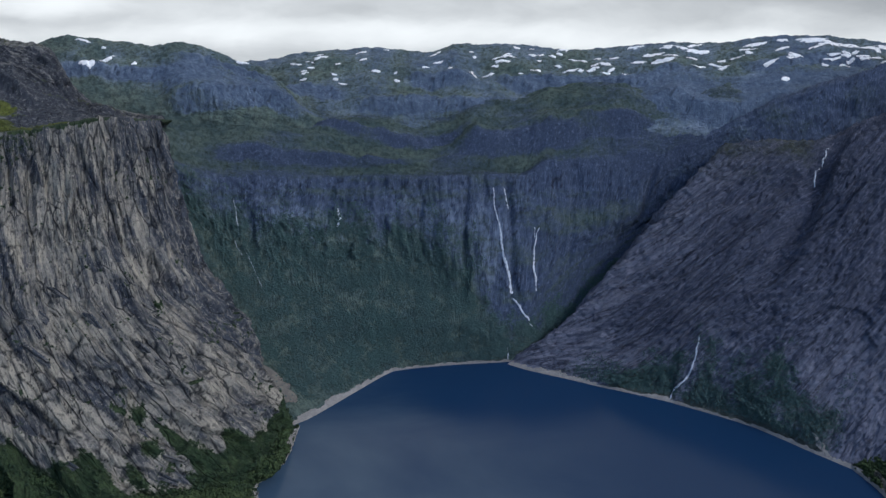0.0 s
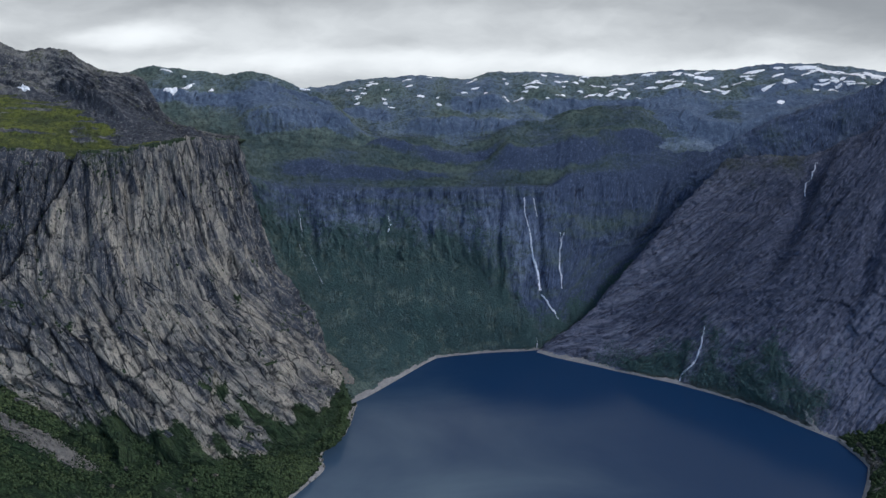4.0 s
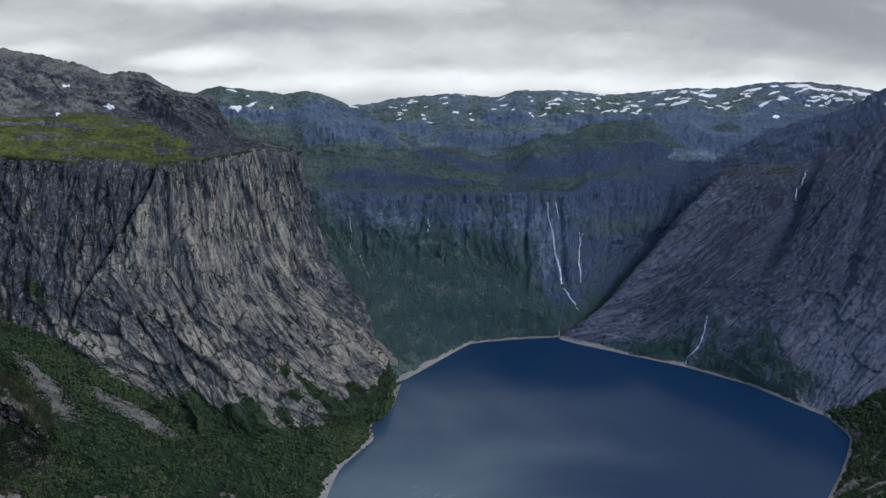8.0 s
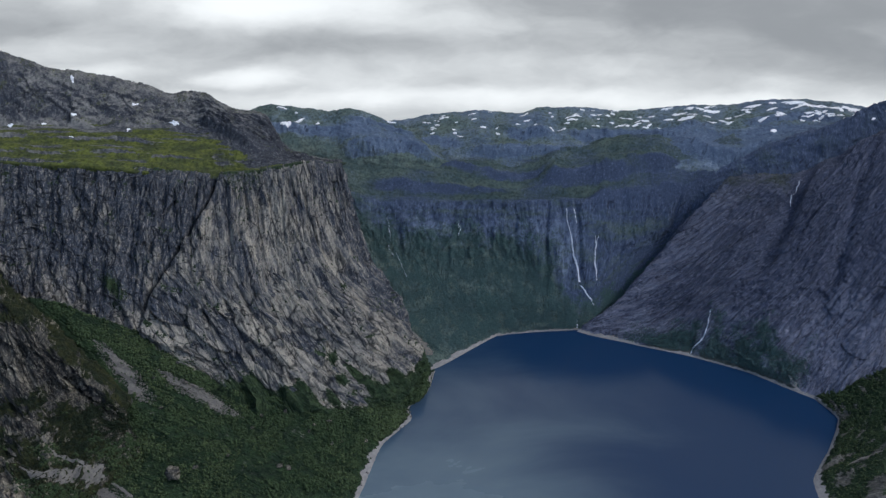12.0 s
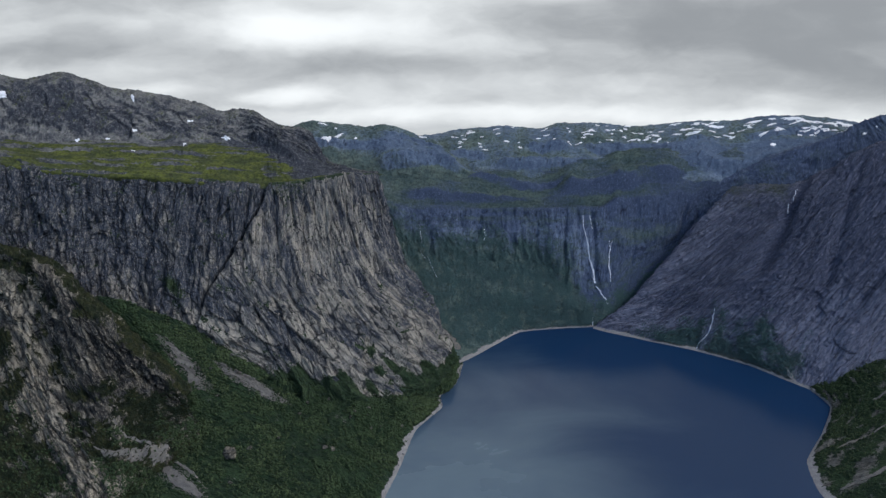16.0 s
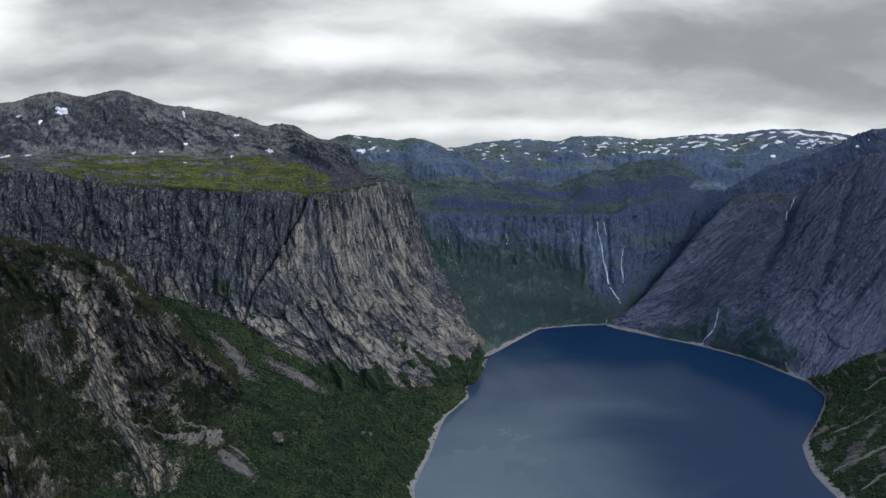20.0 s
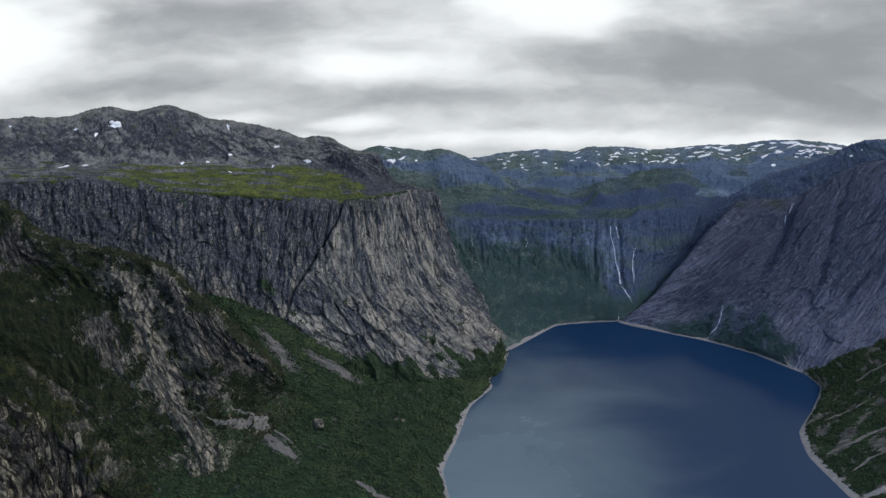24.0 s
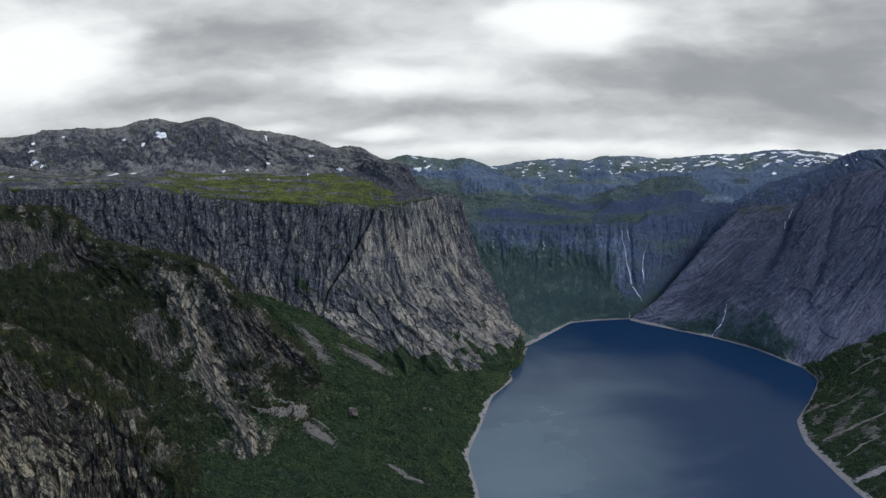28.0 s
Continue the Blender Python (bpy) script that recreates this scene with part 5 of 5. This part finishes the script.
shore("pale stony band at the lake head", head, 0.8, 5.4, 3.2)
shore("pale stony band below the dark mountain", right, 1.0, 5.6, 3.4)
shore("pale stony band below the wooded bank", rslope, 0.0, 7.0, 5.0)

# ---- woods: many small crowns, each slope's wood one object ----
ICO = bmesh.new()
bmesh.ops.create_icosphere(ICO, subdivisions=1, radius=1.0)
ICO_V = np.array([v.co[:] for v in ICO.verts])
ICO_F = np.array([[v.index for v in f.verts] for f in ICO.faces])
ICO.free()


def woods(name, label, sheet, chance, count, lo, hi, mat, seed, squash=0.85):
    """Crowns of two uneven clumps each, strewn where chance (0 to 1 over the sheet) allows."""
    r = np.random.default_rng(seed)
    weight = np.clip(chance, 0, None)[:-1, :-1].ravel()
    weight = weight / weight.sum()
    pick = r.choice(len(weight), count, p=weight)
    nu = chance.shape[1] - 1
    j, i = pick // nu, pick % nu
    base = sheet.p[j, i] + (sheet.p[j, i + 1] - sheet.p[j, i]) * r.uniform(size=(count, 1)) + (sheet.p[j + 1, i] - sheet.p[j, i]) * r.uniform(size=(count, 1))
    size = r.uniform(lo, hi, count) * r.choice([0.7, 1.0, 1.0, 1.25], count)
    co, fa, k0 = [], [], 0
    for lobe in range(2):
        shift = r.normal(size=(count, 3)) * 0.33 * size[:, None] * (lobe > 0)
        rad = size[:, None, None] * (0.5 if lobe == 0 else 0.36) * r.uniform(0.72, 1.25, (count, len(ICO_V), 1))
        v = ICO_V[None] * rad * np.array([1, 1, squash])
        v = v + (base + shift)[:, None, :] + np.array([0, 0, 0.36])[None, None] * size[:, None, None]
        co.append(v.reshape(-1, 3))
        fa.append((ICO_F[None] + (np.arange(count) * len(ICO_V))[:, None, None]).reshape(-1, 3) + k0)
        k0 += count * len(ICO_V)
    me = mesh_of(name, np.concatenate(co), np.concatenate(fa), 3)
    me.materials.append(mat)
    return tagged(new(name, me), label, "woods", kind="stuff")


C, R = net_of(wood)
bare = bare_of(wood)
woods("birch_wood", "dense green birch wood on the lake slope", wood, smooth(wood.p[..., 2], 4.5, 7.0) * np.clip(0.75 + 1.6 * patches(wood, 30), 0.02, 1.6) * (1 - 0.97 * bare), 40000, 1.9, 4.6, BIRCH, 1)
C, R = net_of(hill)
woods("heath_scrub", "dark low birch scrub and heath on the near hill", hill, smooth(veg_hill, 0.45, 0.9) * smooth(4.1 - R, 0, 0.3) * (1 - 0.95 * bare_of(hill)), 18000, 1.0, 2.8, SCRUB, 2)
woods("birch_wood", "birches climbing the foot of the near hill", hill, smooth(1.9 + 0.9 * patches(hill, 30) - R, -0.2, 0.9) * smooth(C, 3.4, 5.0) * (1 - rib) * (1 - 0.95 * bare_of(hill)), 6000, 1.6, 3.8, BIRCH, 8)
woods("birch_wood", "birches along the edge of the outcrop", crag, smooth(net_of(crag)[0] + 1.5 * patches(crag, 25), 5.6, 6.8), 3000, 1.4, 3.2, BIRCH, 9)
woods("heath_scrub", "low scrub in the hollows of the outcrop", crag, smooth(veg_crag, 0.5, 0.9), 6000, 1.4, 4.0, SCRUB, 3)
woods("birch_wood", "birch wood at the valley head, coloured blue for haze", head, forest * np.clip(0.55 + 1.5 * patches(head, 17), 0.06, 1.6) * smooth(net_of(head)[1], 0.08, 0.2) * (1 - 0.95 * bare_of(head)), 60000, 0.9, 2.3, HAZY_FAR_BIRCH, 4, 0.5)
woods("birch_wood", "birch wood at the foot of the dark mountain", right, woods_r * smooth(net_of(right)[1], 0.06, 0.15), 14000, 0.9, 2.0, HAZY_FAR_BIRCH, 5, 0.5)
woods("birch_wood", "birch wood on the bank by the lake", rslope, smooth(rslope.p[..., 2], 4.5, 7.0) * smooth(veg_rs, 0.4, 0.8) * (1 - bare_of(rslope)), 8500, 1.5, 3.4, BIRCH, 6)
woods("cliff_bushes", "bushes on ledges and gullies of the cliff", left, smooth(veg_left, 0.45, 0.8) * smooth(3.9 - net_of(left)[1], 0, 0.3), 2600, 1.4, 3.4, MID_BIRCH, 7)

# the valley goes on behind and below the camera
for label, x0, out in (("plain green valley side behind the lake slope", -450, -1), ("plain green valley side along the far bank", 800, 1)):
    rows = []
    for far_out, height in ((0, -3), (120, 60), (330, 190), (700, 330), (1300, 380)):
        rows.append([(x0 + out * (far_out + 60 * (q % 2)), 800 - 400 * q, height * min(1.0, 0.12 + 0.5 * q)) for q in range(7)])
    side = Sheet(rows, 12.0)
    slope_shape(side, 14, 6, 2)
    ob = land("hillside", side, NEAR_ROCK, [("veg", greens(side, 0.4, 0.8)), ("pale", 0.3 + 0 * side.a)])
    tagged(ob, label, "hillside", kind="structure")


# ---- boulders and stones ----
ROUND = bmesh.new()
bmesh.ops.create_icosphere(ROUND, subdivisions=3, radius=1.0)
ROUND_V = np.array([v.co[:] for v in ROUND.verts])
ROUND_F = np.array([[v.index for v in f.verts] for f in ROUND.faces])
ROUND.free()


def boulder(label, sheet, cu, rv, wide, tall, seed, mat):
    """An angular block bedded in the land."""
    v = ROUND_V * (1 + 0.45 * plates(ROUND_V[:, 0] * 1.1 + seed, ROUND_V[:, 1] * 1.1, ROUND_V[:, 2] * 1.4, 0.4)[:, None] + 0.1 * fbm(ROUND_V[:, 0] * 4, ROUND_V[:, 1] * 4, ROUND_V[:, 2] * 4 + seed, 2)[:, None])
    v = v * np.array([0.5 * wide, 0.4 * wide, 0.5 * tall])
    foot = sheet.on(np.array([cu]), np.array([rv]))[0]
    me = mesh_of("boulder", v, ROUND_F, 3, ROUND_V[:, [0, 2]] * 0.5 * wide, [("veg", np.full(len(v), -0.2)), ("pale", np.full(len(v), 0.35))])
    me.materials.append(mat)
    ob = new("boulder", me)
    ob.matrix_world = Matrix.Translation(S * (foot + np.array([0, 0, 0.2 * tall]))) @ pose(0, 0, 0, 12 * math.sin(seed), 10 * math.cos(seed * 2), 47 * seed)
    return tagged(ob, label, "boulder", "boulders on the slopes")


boulder("large dark split boulder among the birches", wood, 2.24, 1.8, 26, 15, 3, NEAR_ROCK)
r = np.random.default_rng(5)
for q in range(34):
    boulder("grey angular boulder on the birch slope", wood, r.uniform(0.6, 5.5), r.uniform(0.4, 3.0), r.uniform(4, 11), r.uniform(3, 7), q, NEAR_ROCK)
for q in range(16):
    boulder("pale boulder on the stony lake shore", wood, r.uniform(1.2, 8.6), r.uniform(0.03, 0.1), r.uniform(2.5, 5), r.uniform(2, 3.5), 60 + q, PALE_ROCK)


CUBE = bmesh.new()
bmesh.ops.create_cube(CUBE, size=2.0)
bmesh.ops.subdivide_edges(CUBE, edges=CUBE.edges[:], cuts=3, use_grid_fill=True)
CUBE_V = np.array([v.co[:] for v in CUBE.verts])
CUBE_F = np.array([[v.index for v in f.verts] for f in CUBE.faces])
CUBE.free()


def slab(sheet, parent, cu, rv, long, wide, thick, dip, seed, mat):
    """A broken slab bedded in the face, its length along the dip."""
    i, j = np.clip(np.searchsorted(sheet.cu, cu), 1, len(sheet.cu) - 2), np.clip(np.searchsorted(sheet.rv, rv), 1, len(sheet.rv) - 2)
    east, up = Vector(sheet.p[j, i + 1] - sheet.p[j, i - 1]).normalized(), Vector(sheet.p[j + 1, i] - sheet.p[j - 1, i]).normalized()
    along = (east * math.sin(dip) - up * math.cos(dip)).normalized()
    out = Vector(sheet.n[j, i])
    across = out.cross(along).normalized()
    out = along.cross(across).normalized()
    v = CUBE_V * (1 + 0.18 * fbm(CUBE_V[:, 0] * 0.9 + seed, CUBE_V[:, 1] * 0.9, CUBE_V[:, 2] * 0.9, 2)[:, None])
    v[:, 0] += 0.35 * v[:, 1] * math.sin(seed)
    v[:, 2] *= 1 - 0.35 * (v[:, 0] + 1) / 2
    v = v * np.array([0.5 * long, 0.5 * wide, 0.5 * thick])
    spot = Vector(sheet.p[j, i])
    world_v = np.array([(spot + along * q[0] + across * q[1] + out * q[2])[:] for q in v])
    me = mesh_of("slab", world_v, CUBE_F, 4, np.stack([v[:, 1], v[:, 0]], 1), [("veg", np.full(len(v), -0.25)), ("pale", np.full(len(v), 0.35 + 0.3 * math.sin(3 * seed)))])
    me.polygons.foreach_set("use_smooth", np.zeros(len(CUBE_F), bool))
    me.materials.append(mat)
    return under(new("slab", me), parent)


r = np.random.default_rng(31)
for q in range(90):
    slab(crag, crag_land, r.uniform(0.6, 5.0), r.uniform(0.5, 2.9), r.uniform(12, 32), r.uniform(5, 12), r.uniform(5, 10), 1.05 + r.normal() * 0.25, q, CRAG_ROCK)
for q in range(50):
    rv = r.uniform(1.1, 3.6)
    slab(hill, hill_land, np.interp(rv, [1.2, 2.1, 2.75, 3.6], [5.5, 5.1, 4.8, 4.42]) + r.normal() * 0.25, rv, r.uniform(6, 18), r.uniform(2, 6), r.uniform(2, 4), 0.55 + r.normal() * 0.2, 100 + q, NEAR_ROCK)
for q in range(40):
    slab(left, headland, r.uniform(5.2, 8.2), r.uniform(1.1, 2.6), r.uniform(10, 30), r.uniform(4, 10), r.uniform(2, 5), 0.8 + r.normal() * 0.2, 200 + q, PALE_ROCK)


NEAR_STONE = plain("hill_stone", ((0.24, 0.21, 0.16), (0.17, 0.15, 0.12), (0.08, 0.075, 0.065)), 0.3)


def stones(name, label, sheet, chance, count, lo, hi, mat, seed):
    r = np.random.default_rng(seed)
    weight = np.clip(chance, 0, None)[:-1, :-1].ravel()
    pick = r.choice(len(weight), count, p=weight / weight.sum())
    nu = chance.shape[1] - 1
    base = sheet.p[pick // nu, pick % nu] + r.normal(size=(count, 3)) * np.array([0.6, 0.6, 0.0])
    size = r.uniform(lo, hi, count) ** 1.3
    v = ICO_V[None] * size[:, None, None] * 0.5 * r.uniform(0.55, 1.3, (count, len(ICO_V), 1)) + base[:, None, :]
    f = (ICO_F[None] + (np.arange(count) * len(ICO_V))[:, None, None]).reshape(-1, 3)
    me = mesh_of(name, v, f, 3)
    me.materials.append(mat)
    return tagged(new(name, me), label, "stones", kind="stuff")


stones("scree_stones", "loose grey stones on the scree fans", wood, bare_of(wood), 5000, 0.7, 2.4, SCREE, 21)
stones("scree_stones", "loose grey stones at the foot of the cliff", left, smooth(1.5 - net_of(left)[1], 0, 0.4) * smooth(0.4 - veg_left, 0, 0.3), 1000, 0.8, 3.0, SCREE, 22)
stones("hill_stones", "pale stones strewn over the near hill", hill, smooth(net_of(hill)[0], 3.0, 4.0) * smooth(0.6 - veg_hill, 0, 0.6) * smooth(4.0 - net_of(hill)[1], 0, 0.3), 900, 0.8, 2.4, NEAR_STONE, 23)
